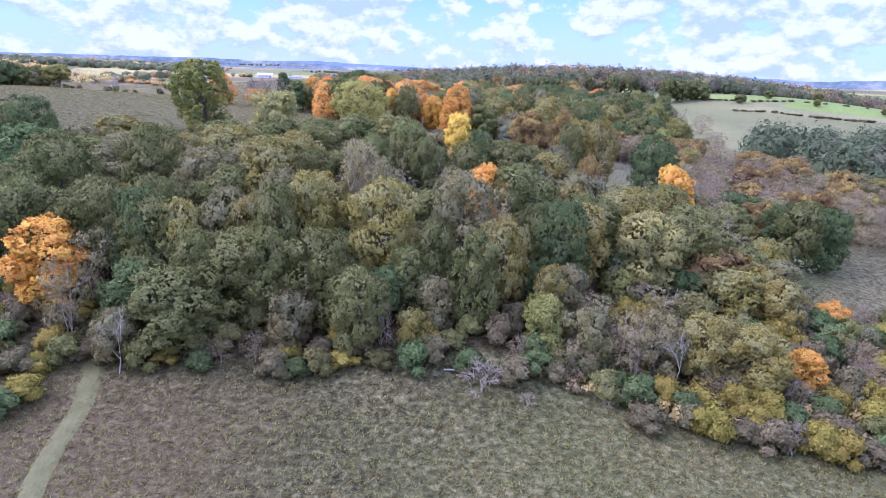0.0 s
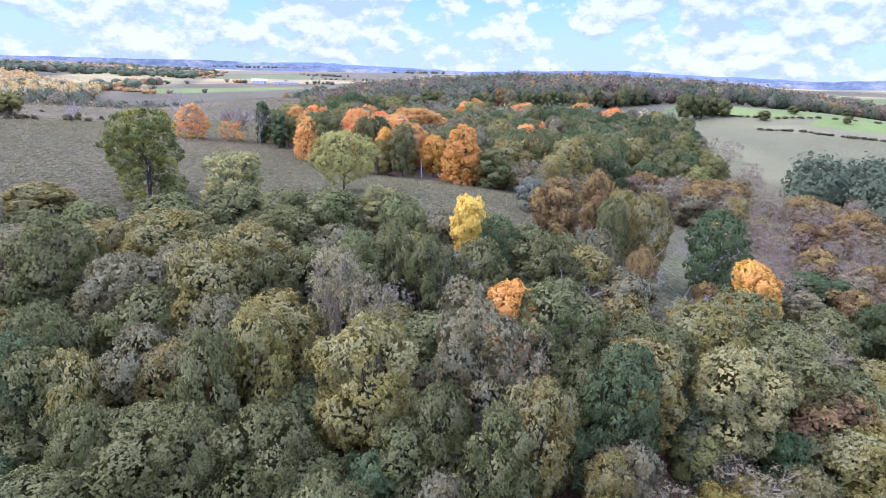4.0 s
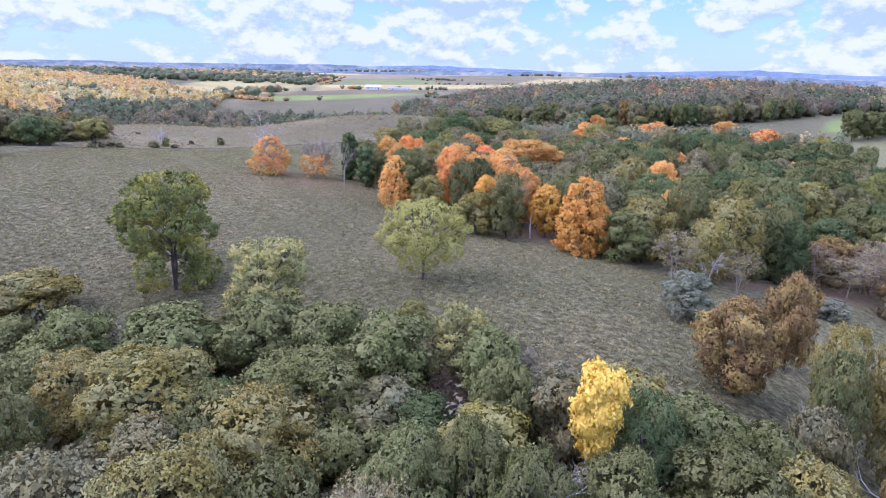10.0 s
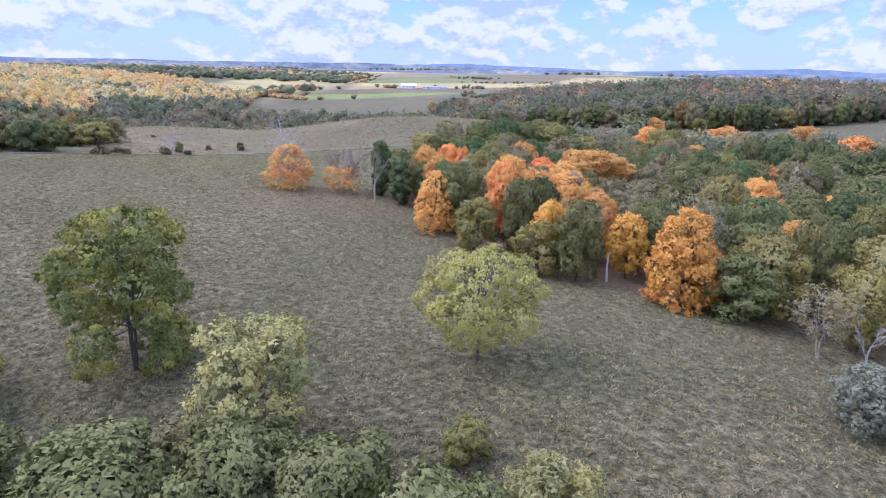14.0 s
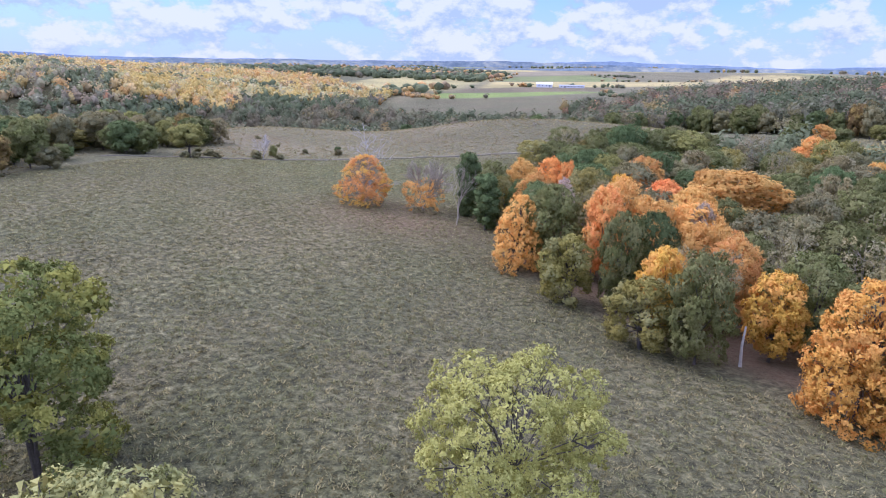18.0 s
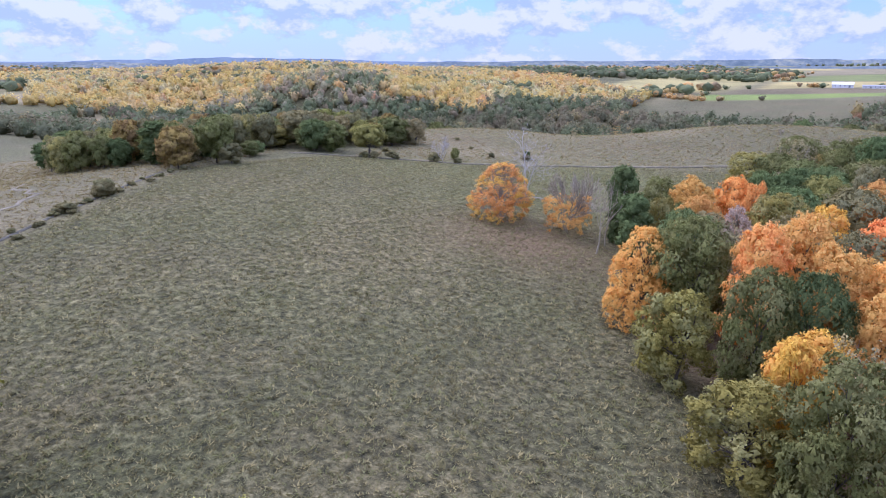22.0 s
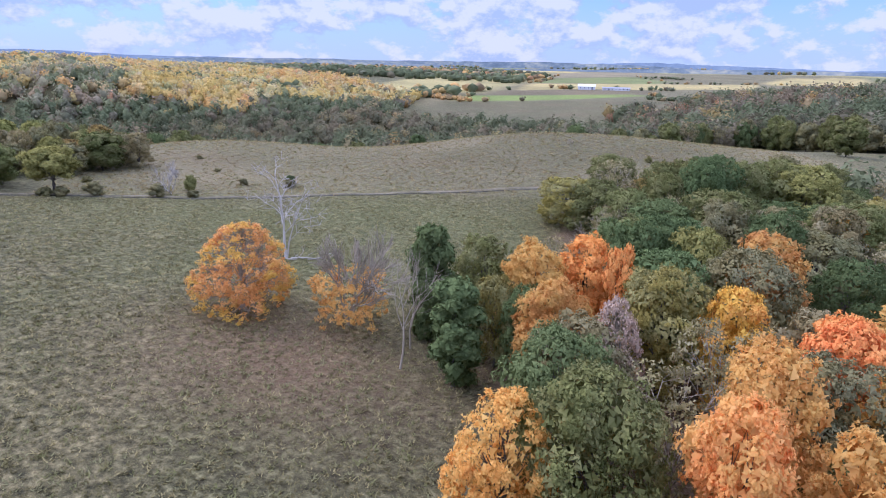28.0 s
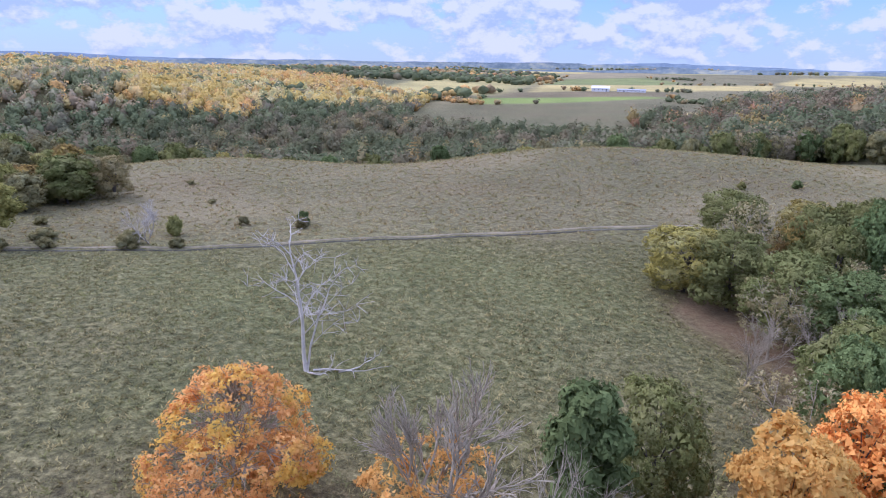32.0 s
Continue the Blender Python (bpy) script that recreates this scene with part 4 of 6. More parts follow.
for x, y, h, r in (
    (-19.8, 101.3, 11.0, 3.6), (-1.8, 102.9, 11.0, 2.7), (4.5, 104.5, 10.0, 3.5), (12.0, 106.7, 10.0, 4.5), (-31.3, 205.8, 13.0, 4.4), (-19.7, 194.4, 13.0, 3.1),
    (-51.5, 234.2, 10.0, 3.5), (-52.3, 258.8, 13.0, 5.3), (-39.6, 284.0, 13.0, 6.8), (-34.5, 292.0, 13.0, 7.8), (-31.4, 270.0, 12.0, 6.1), (-25.8, 298.4, 13.0, 6.2),
    (-14.8, 278.3, 12.0, 5.9), (-9.6, 182.4, 12.0, 3.7), (18.8, 255.6, 13.0, 7.3), (1.3, 191.4, 12.0, 4.1), (12.3, 196.8, 12.0, 4.5), (0.2, 249.3, 13.0, 5.0),
    (11.1, 238.0, 13.0, 5.8), (67.7, 219.4, 11.0, 7.0), (35.0, 221.7, 13.0, 8.9), (49.9, 235.7, 13.0, 9.8), (65.1, 240.8, 13.0, 11.1), (56.4, 288.3, 13.0, 11.4),
):
    sow("oak", x, y, h, r)
for x, y, h, r in (
    (65.1, 240.8, 13.0, 11.1), (56.4, 288.3, 13.0, 11.4), (74.3, 284.3, 13.0, 12.5), (40.7, 298.8, 13.0, 11.8), (-143.4, 202.3, 10.2, 3.7), (-149.1, 213.2, 3.8, 2.2),
    (-160.3, 265.7, 8.6, 4.9), (-153.4, 236.2, 7.9, 6.6), (11.0, 174.4, 9.0, 4.6),
):
    sow("oak", x, y, h, r)
for x, y, h, r in (
    (43.4, 88.6, 8.0, 4.4), (48.4, 87.8, 8.0, 4.1), (-2.8, 74.9, 6.0, 2.1), (-7.3, 86.5, 15.0, 5.1), (-21.8, 87.5, 15.0, 6.6), (-25.6, 97.7, 15.0, 5.5),
    (-34.5, 84.9, 14.0, 3.3), (29.4, 99.2, 12.0, 5.2), (8.8, 82.9, 13.0, 3.4), (14.8, 80.4, 9.0, 2.2), (-35.0, 110.7, 11.0, 5.9), (-44.4, 112.9, 9.0, 3.9),
    (18.0, 109.2, 9.0, 3.8), (-46.3, 225.9, 9.0, 2.4), (14.3, 176.7, 11.0, 4.8), (24.3, 171.7, 10.0, 3.6), (-63.1, 129.7, 5.4, 4.7), (-170.6, 232.1, 6.0, 5.4),
):
    sow("olive", x, y, h, r)
for x, y, h, r in (
    (65.3, 112.7, 11.0, 6.9), (17.3, 86.6, 14.0, 3.7), (61.8, 132.3, 6.0, 5.1), (6.7, 111.4, 9.0, 2.6), (-16.5, 196.2, 13.0, 3.2),
    (-35.7, 245.3, 13.0, 4.9), (-39.9, 244.4, 12.0, 3.7), (-43.5, 225.8, 9.0, 2.4), (-24.2, 262.4, 12.0, 4.2), (37.0, 184.0, 13.0, 6.4), (-178.3, 245.5, 6.1, 5.0),
    (-152.3, 216.2, 3.4, 2.2),
):
    sow("green", x, y, h, r)
for x, y, h, r in (
    (-35.0, 98.0, 14.0, 5.5), (-29.4, 88.7, 13.0, 4.3), (3.4, 89.5, 14.0, 4.4), (-35.3, 98.9, 12.0, 3.4), (22.4, 107.4, 8.0, 4.9), (-55.1, 250.5, 9.0, 2.8),
    (-19.7, 263.9, 10.0, 6.2), (1.6, 215.4, 12.0, 4.3), (69.2, 234.5, 11.0, 7.5), (-139.9, 204.2, 4.6, 2.7), (-166.1, 237.9, 9.9, 5.9),
):
    sow("umber", x, y, h, r)
for x, y, h, r in (
    (7.0, 95.6, 12.0, 3.0), (-14.2, 191.5, 10.0, 2.6), (-26.0, 229.4, 12.0, 2.8), (-16.0, 277.4, 10.0, 3.2),
    (-2.4, 188.3, 10.0, 2.9), (-13.8, 186.0, 11.0, 2.1),
):
    sow("amber", x, y, h, r)
for x, y, h, r in (
    (94.3, 196.4, 8.0, 5.1), (-30.9, 243.2, 13.0, 4.3), (-21.0, 297.3, 13.0, 6.8), (-16.3, 131.1, 3.5, 1.8),
):
    sow("lime", x, y, h, r)
for x, y, h, r in (
    (42.2, 94.9, 8.0, 5.5),
):
    sow("rust", x, y, h, r)
for x, y, h, r in (
    (-9.9, 123.2, 7.0, 3.4),
):
    sow("pale2", x, y, h, r)
for x, y, h, r in (
    (-30.6, 123.3, 8.0, 5.0), (-39.5, 120.5, 8.0, 5.8), (-10.4, 103.7, 11.0, 3.5), (-4.4, 114.2, 8.0, 2.4),
):
    sow("sage", x, y, h, r)
for x, y, h, r in (
    (-24.0, 204.9, 14.0, 3.2), (-23.1, 213.5, 14.0, 3.7), (-17.8, 206.8, 13.0, 3.5), (-13.8, 219.6, 13.0, 4.2), (-11.7, 233.6, 14.0, 4.4), (-11.7, 198.7, 12.0, 3.0),
    (-9.2, 201.7, 12.0, 2.5), (-44.2, 229.6, 12.0, 3.4), (-39.9, 223.4, 11.0, 3.1), (-24.6, 245.3, 13.0, 4.3), (-8.1, 236.5, 14.0, 8.5), (-12.5, 208.0, 13.0, 4.4),
    (-7.0, 196.0, 12.0, 3.1), (25.3, 234.8, 12.0, 3.5), (9.8, 321.0, 13.0, 4.7), (21.8, 190.9, 12.0, 3.6), (24.4, 225.8, 13.0, 3.7), (40.0, 350.2, 13.0, 7.7),
    (69.9, 360.7, 13.0, 6.8), (7.0, 177.4, 7.9, 3.5),
):
    sow("maple", x, y, h, r)
for x, y, h, r in (
    (-18.1, 223.9, 13.0, 3.3), (-40.6, 235.4, 12.0, 3.0), (-36.9, 233.8, 12.0, 1.8), (-18.1, 228.0, 12.0, 3.2), (78.5, 335.9, 13.0, 5.7), (84.7, 300.8, 12.0, 4.5),
):
    sow("maplered", x, y, h, r)
for x, y, h, r in (
    (-11.6, 207.4, 13.0, 2.8), (-34.5, 222.8, 11.0, 2.8),
):
    sow("mauve", x, y, h, r)
for x, y, h, r in (
    (-53.9, 227.2, 12.0, 2.1), (-47.7, 220.3, 10.0, 2.3), (-153.1, 192.3, 9.6, 2.9), (-171.8, 194.4, 4.6, 1.7),
):
    sow("column", x, y, h, r)
for x, y, h, r in (
    (-15.3, 183.4, 8.0, 4.1), (-26.3, 193.8, 9.2, 3.7),
):
    sow("willowo", x, y, h, r)
for x, y, h, r in (
    (-50.0, 139.0, 15.4, 6.5),
):
    sow("willow", x, y, h, r)
for x, y, h, r in (
    (-32.9, 130.1, 10.8, 5.6),
):
    sow("pale", x, y, h, r)
for x, y, h, r in (
    (-18.3, 147.1, 10.6, 6.1),
):
    sow("yellowgreen", x, y, h, r)
for x, y, h, r in (
    (16.2, 147.1, 6.2, 3.5), (41.4, 167.0, 3.0, 3.2),
):
    sow("bushblue", x, y, h, r)
for x, y, h, r in (
    (-72.6, 220.4, 9.3, 5.2),
):
    sow("maple1", x, y, h, r)
for x, y, h, r in (
    (-62.0, 224.6, 10.2, 4.1),
):
    sow("maple2", x, y, h, r)
for x, y, h, r in (
    (-137.8, 240.6, 8.2, 4.4),
):
    sow("hedgetree", x, y, h, r)
for x, y, h, r in (
    (-125.6, 252.0, 2.0, 1.5), (-127.6, 254.2, 1.9, 1.4), (-122.0, 257.2, 1.4, 1.1), (-132.7, 245.0, 1.5, 1.2), (-135.0, 240.3, 1.6, 1.5), (-137.2, 238.6, 1.4, 1.3), (-117.3, 278.7, 1.8, 1.1),
):
    sow("hedgebush", x, y, h, r)
for x, y, h, r in (
    (-141.0, 192.7, 8.6, 3.9),
):
    sow("rusttree", x, y, h, r)
for x, y, h, r in (
    (-112.3, 164.3, 1.6, 1.8), (-120.2, 172.3, 2.4, 2.1), (-121.2, 172.5, 2.8, 2.0), (-39.9, 129.8, 2.0, 2.2),
):
    sow("bushdark", x, y, h, r)
for x, y, h, r in (
    (2.6, 109.3, 12.0, 2.15),
):
    sow("yellow", x, y, h, r)
for x, y, h, r in (
    (17.6, 128.6, 10.2, 3.7),
):
    sow("russet", x, y, h, r)
for x, y, h, r in (
    (-35.9, 203.2, 11.3, 3.7),
):
    sow("maplec", x, y, h, r)
for x, y, h, r in (
    (4.1, 176.7, 13.2, 4.7),
):
    sow("bigmaple", x, y, h, r)

# the wood's thin end and the draw beyond it
for kind, x, y, h, r in (
    ("rust", 26.0, 139.0, 11.5, 2.9), ("oliveelm", 26.4, 126.0, 12.0, 2.6), ("olive", 29.7, 122.3, 14.0, 3.1), ("sage", 23.7, 120.2, 12.0, 2.6), ("rust", 25.6, 110.4, 10.5, 2.0),
    ("green", 40.6, 123.4, 14.5, 4.3), ("amber", 39.6, 109.2, 13.6, 3.7), ("thin", 43.0, 101.5, 11.0, 4.4), ("sage", 51.0, 110.5, 9.0, 4.0), ("paleoak", 30.6, 91.6, 12.5, 5.2),
    ("rust", 27.0, 98.0, 8.0, 2.9), ("tanelm", 33.5, 99.0, 8.0, 3.0), ("rust", 38.0, 119.0, 5.0, 1.8), ("umber", 21.5, 117.0, 8.0, 2.4),
):
    sow(kind, x, y, h, r)

# ---- bare and dead trees ----
def bare_tree(name, x, y, h, seed, label, mat, **shape):
    me = branching(name, seed, h=h, mat=mat, **shape)
    o = new(name, me)
    o.matrix_basis = pose(x, y, float(height(x, y)))
    PLACED.append((x, y, 2.0))
    return tagged(o, label, "tree")


bare_tree("birch_tree", 23.6, 166.7, 7.6, 5, "bare white-barked tree at the wood's edge", GREY_WOOD, levels=4, spread=0.45)
bare_tree("bare_tree", -53.4, 220.1, 11.5, 11, "bare slender grey tree by the grove", TWIG, levels=4, spread=0.3, first=0.13, bole=0.42)
bare_tree("bare_tree", -54.6, 224.0, 9.5, 12, "bare slender grey tree by the grove", TWIG, levels=4, spread=0.3, first=0.11, bole=0.42)
bare_tree("hedge_tree", -126.6, 256.2, 7.2, 13, "bare grey tree beside the farm track", GREY_WOOD, levels=5, spread=0.4, stems=2, first=0.13, taper=0.62)
bare_tree("dead_tree", 36.7, 123.4, 11.0, 14, "bare slender grey tree in the draw", GREY_WOOD, levels=4, spread=0.5, lean=0.2)
bare_tree("dead_tree", 20.6, 118.6, 9.0, 15, "dead white forked tree in the draw", GREY_WOOD, levels=3, spread=0.6, split=2)
bare_tree("dead_tree", 26.4, 115.6, 9.8, 16, "dead white tree with broken limbs", GREY_WOOD, levels=4, spread=0.6)
bare_tree("dead_tree", 29.4, 106.9, 11.0, 17, "bare grey tree with a wide fan of limbs", GREY_WOOD, levels=5, spread=0.42, stems=2, bole=0.3, taper=0.6)
bare_tree("dead_tree", 46.5, 135.0, 8.0, 18, "bare grey tree in the draw", GREY_WOOD, levels=4, spread=0.45)
bare_tree("dead_tree", 14.5, 97.5, 12.5, 19, "bare grey tree among the oaks", GREY_WOOD, levels=4, spread=0.5)
bare_tree("dead_tree", 1.0, 104.0, 12.0, 20, "dead twisted tree among the oaks", GREY_WOOD, levels=4, spread=0.6)
bare_tree("bare_tree", 30.0, 73.0, 9.0, 22, "bare slender grey tree among the briars", GREY_WOOD, levels=4, spread=0.3, first=0.1, bole=0.42)
bare_tree("bare_tree", -37.6, 71.5, 8.5, 23, "bare slender grey tree beside the track", GREY_WOOD, levels=4, spread=0.3, first=0.09, bole=0.42)
bare_tree("snag", -4.9, 184.6, 5.0, 21, "broken pale snag at the grove's edge", GREY_WOOD, levels=0, first=0.2, bole=0.9)
bare_tree("bare_tree", -47.5, 258.5, 9.0, 24, "bare grey-brown tree beside the dark oaks", TWIG, levels=5, spread=0.32, stems=3, first=0.1, bole=0.3, taper=0.6)
bare_tree("bare_tree", -41.0, 262.0, 9.5, 25, "bare grey-brown tree beside the dark oaks", TWIG, levels=5, spread=0.32, stems=3, first=0.1, bole=0.3, taper=0.6)


def arching_tree(name, x, y, h, seed, label):
    """A dead tree: two slender stems whose long limbs arch outwards and droop, with fine twigs."""
    rng = np.random.default_rng(seed)
    wood = Builder()
    for lean, top, thick in (((-0.10, 0.03), 1.0, 0.21), ((0.20, 0.05), 0.72, 0.12)):
        stem = [np.array([lean[0] * h * f ** 1.5 + rng.normal(0, 0.08), lean[1] * h * f + rng.normal(0, 0.08), h * top * f - 0.3]) for f in (0, 0.03, 0.15, 0.3, 0.45, 0.6, 0.75, 0.9, 1.0)]
        wood.tube(stem, [thick * (1.45 - 0.35 * (k > 0)) * (1 - 0.105 * k) for k in range(9)], 7)
        for k in range(13 if top > 0.9 else 6):
            f = 0.42 + 0.56 * k / (12 if top > 0.9 else 5)
            i = min(7, int(f * 8.0 / 1.06))
            start = stem[i] * (1 - (k % 3) / 3) + stem[i + 1] * (k % 3) / 3
            turn = k * 2.4 + rng.uniform(-0.5, 0.5)
            out = np.array([math.cos(turn), math.sin(turn), 0.0])
            long = h * (0.46 - 0.27 * f) * rng.uniform(0.8, 1.25)
            arc = [start + out * long * s + np.array([0, 0, long * (1.35 * s - 0.75 * s * s)]) + rng.normal(0, 0.06 * long * s, 3) for s in (0, 0.25, 0.5, 0.75, 1.0)]
            wood.tube(arc, [thick * 0.30, thick * 0.22, thick * 0.16, thick * 0.10, 0.012], 5)
            for s in range(1, 5):
                for _ in range(3):
                    tip = unit(out * 0.6 + rng.normal(0, 0.7, 3) + np.array([0, 0, 0.35])) * long * rng.uniform(0.22, 0.45)
                    bend = arc[s] + tip * 0.5 + rng.normal(0, 0.05, 3)
                    wood.tube([arc[s], bend, arc[s] + tip], [0.032, 0.022, 0.010], 3)
                    side = unit(tip + rng.normal(0, 0.5, 3)) * long * 0.18
                    wood.tube([bend, bend + side], [0.018, 0.008], 3)
    o = new(name, wood.mesh(name + "_limbs", GREY_WOOD))
    o.matrix_basis = pose(x, y, float(height(x, y)), 0, 0, 28)
    PLACED.append((x, y, 2.0))
    return tagged(o, label, "tree")


arching_tree("dead_tree", -81.4, 236.9, 12.0, 8, "dead grey tree standing in the pasture")


def fallen(name, x, y, length, turn, seed, label):
    """A fallen limb with its side branches, lying on the ground."""
    me = branching(name, seed, h=length, levels=3, spread=0.5, first=0.12, split=2)
    o = new(name, me)
    o.matrix_basis = pose(x, y, float(height(x, y)) + 0.12, 84, 0, turn)
    return tagged(o, label, "log")


fallen("fallen_limb", -81.0, 236.6, 5.5, 75, 31, "fallen white limb beside the dead tree")
fallen("fallen_limb", -80.6, 237.2, 7.0, 118, 32, "fallen grey limb beside the dead tree")
fallen("fallen_limb", -79.0, 238.6, 5.5, 150, 36, "fallen grey limb beside the dead tree")
fallen("fallen_log", 1.5, 72.6, 6.0, 60, 33, "pale fallen branch at the wood's edge")
fallen("fallen_log", -2.5, 72.0, 4.5, 140, 34, "pale fallen branch at the wood's edge")
fallen("fallen_log", 9.0, 96.0, 6.0, 20, 35, "fallen grey branch in the wood")

# ---- shrubs along the foot of the wood ----
FOOT = [(-66, 66), (-47, 63), (-43, 70), (-25, 71.5), (0, 71), (15, 70.5), (16, 80), (-20, 84), (-60, 84)]
BRIAR = [(14, 72), (22, 67.5), (30, 65), (46, 61), (70, 59), (84, 78), (72, 92), (50, 90), (24, 84)]
for kind, x, y, h, r in (
    ("sage", -32.0, 75.5, 10.5, 5.6), ("umber", -18.0, 75.5, 8.0, 3.0), ("sage", -9.5, 75.0, 11.0, 3.7), ("lime", 14.0, 77.0, 7.5, 3.0), ("tanelm", 18.5, 74.5, 8.0, 3.1), ("thin", 24.5, 73.0, 9.5, 3.8),
    ("thicket", 27.5, 74.5, 9.0, 3.2), ("sage", -3.6, 82.2, 9.0, 3.2), ("umber", 0.4, 79.2, 7.0, 2.6), ("green", -6.8, 80.4, 7.5, 2.6), ("olive", 34.0, 75.0, 9.0, 3.8), ("oliveelm", 39.5, 73.5, 9.0, 3.9), ("gold", 46.5, 74.5, 6.0, 2.4), ("thin", -45.5, 75.5, 11.0, 3.6), ("tanelm", -38.5, 73.0, 7.0, 2.8),
):
    sow(kind, x, y, h, r)
sow("shrubbare", 5.7, 70.0, 3.8, 3.2)
sow("shrubbare", 11.0, 68.0, 1.8, 1.2)
sow("shrubbare", -6.8, 76.5, 5.5, 2.2)
for bx, by in ((20.5, 69.5), (40.0, 63.5), (53.0, 61.5), (44.0, 71.0), (33.0, 77.0), (17.0, 76.5)):
    sow("shrubbare", bx, by, 2.6 + 0.04 * bx, 1.7)
for bx, by in ((35.5, 65.0), (24.5, 66.0), (48.0, 62.5), (30.0, 67.5)):
    sow("shrubp", bx, by, 2.6, 2.3)
for bx, by in ((27.5, 70.5), (31.5, 70.0), (36.0, 71.5), (22.0, 71.5), (24.5, 70.0), (29.5, 68.5), (20.5, 70.3), (42.0, 68.0), (50.5, 66.0), (55.0, 65.0), (47.0, 70.0), (52.5, 69.0), (-49.0, 70.0), (-46.0, 66.5), (-53.0, 74.0), (-44.5, 72.5)):
    sow(("shruby", "shrubg", "shrubp", "shruby", "shrubo")[int(bx * 2) % 5], bx, by, 2.6 + 0.9 * abs(math.sin(bx * 3)), 1.9 + 0.6 * abs(math.sin(by * 5)))
fill(BRIAR, 3.7, ["shruby", "shrubg", "shrubp", "brush", "shrubo", "shruby", "shrubp", "shrubg", "brush", "shruby"], 41, (2.6, 5.0), "briar thicket", 0.44, 3.0)
fill(BRIAR, 6.0, ["thin", "thicket", "olive", "thin", "umber"], 67, (4.2, 6.5), "briar thicket", 0.42)
fill(FOOT, 3.4, ["shrubg", "shrubo", "shrubp", "shrubg", "shrubo", "brush", "shrubg", "shruby", "shrubp"], 42, (2.0, 4.2), "shrubs at the wood's foot", 0.5, 2.8)
fill([(-120, 78), (-64, 80), (-26, 80), (-26, 112), (-110, 114)], 8.6, ["oak", "green", "oak", "oak", "umber"], 47, (9.5, 13.5), "front wood", 0.55)
fill([(-120, 78), (-64, 82), (0, 80), (25, 85), (52, 92), (40, 108), (0, 112), (-110, 114)], 8.6, ["oak", "oak", "umber", "olive", "sage", "sage"], 43, (9.5, 12.5), "front wood", 0.55)
fill(FRONT_WOOD, 6.0, ["oak", "sage", "sage", "olive", "umber"], 50, (5.5, 8), "front wood", 0.55)
fill([(-62, 84), (20, 84), (50, 92), (44, 108), (10, 112), (-50, 120)], 4.4, ["green", "thicket", "green", "lime"], 44, (3.5, 6), "front wood", 0.52)
HEDGES = [[(50, 178), (58, 168), (78, 176), (108, 188), (110, 204), (76, 208), (58, 198)], [(84, 150), (120, 140), (126, 166), (100, 176), (86, 166)]]
for hedge in HEDGES:
    fill(hedge, 6.4, ["brush", "rust", "thin", "brush", "tanelm", "brush", "thicket", "olive"], 45, (5.5, 9.0), "hedges in the draw", 0.6)
fill(DRAW, 5.6, ["brush", "brush", "thin", "brush", "rust", "brush", "thicket", "brush"], 48, (4.5, 7.5), "brush in the draw", 0.62)
for k in range(26):
    f = k / 25
    fx, fy = -97 - 42 * f + math.sin(k * 2.1) * 1.1, 148 + 44 * f + math.cos(k * 3.3) * 1.1
    sow("bushdark", fx, fy, 0.4 + 0.4 * abs(math.sin(k * 1.7)), 0.4 + 0.5 * abs(math.cos(k * 2.3)), "brush along the fence line")
for bx, by, bh, br in ((139, 391, 12, 5.5), (148, 397, 11, 5.5), (154, 394, 9.5, 4.5), (131, 388, 14, 5), (196, 400, 4.5, 3), (228, 404, 4.5, 2.8), (210, 372, 4, 2.2), (236, 352, 4, 2.2), (170, 380, 5, 3), (262, 368, 4, 2.4)):
    sow("farmoak" if bh > 3 else "bushdark", bx, by, bh, br, "trees on the far pasture")

for line in ([(150, 400), (160, 394), (178, 384), (205, 387), (250, 376)], [(158, 359), (177, 354.5), (191, 344), (207, 337), (219, 333), (250, 326)]):
    for (ax, ay), (ex, ey) in zip(line, line[1:]):
        for k in range(5):
            f = (k + 0.3 * math.sin(7 * k + ax)) / 5
            sow("bushdark", ax + (ex - ax) * f, ay + (ey - ay) * f, 0.7 + 0.5 * abs(math.sin(k * 2.7 + ax)), 0.9 + 1.1 * abs(math.cos(k * 1.9 + ay)), "overgrown fence lines on the far pasture")
for kind, bx, by, bh, br in (("brush", 113, 286, 8.0, 5.5), ("brush", 96, 232, 6.5, 4.5), ("brush", 104, 248, 6.0, 4.5), ("brush", 90, 216, 7.0, 4.5), ("hedgebush", -126, 274, 1.5, 0.9), ("shrubo", -119, 281, 2.2, 1.2), ("shrubg", -128, 262, 3.0, 1.4), ("hedgebush", -138, 248, 1.6, 1.7), ("hedgebush", -147, 253, 1.3, 1.0),
                             ("shrubbare", -79, 352, 1.6, 1.4), ("hedgebush", -158, 291, 0.8, 0.9), ("hedgebush", -143, 283, 0.8, 0.8), ("shrubg", -55, 340, 1.5, 0.9), ("shrubo", -45, 349, 1.8, 1.0)):
    sow(kind, bx, by, bh, br)

# ---- woods on the far slopes ----
TINTS = np.array([(0.205, 0.248, 0.125), (0.165, 0.212, 0.108), (0.285, 0.285, 0.185), (0.33, 0.28, 0.20), (0.62, 0.47, 0.17), (0.76, 0.57, 0.20), (0.80, 0.48, 0.17), (0.66, 0.34, 0.20),
                  (0.56, 0.42, 0.21), (0.33, 0.245, 0.165), (0.80, 0.60, 0.18), (0.50, 0.46, 0.24)])


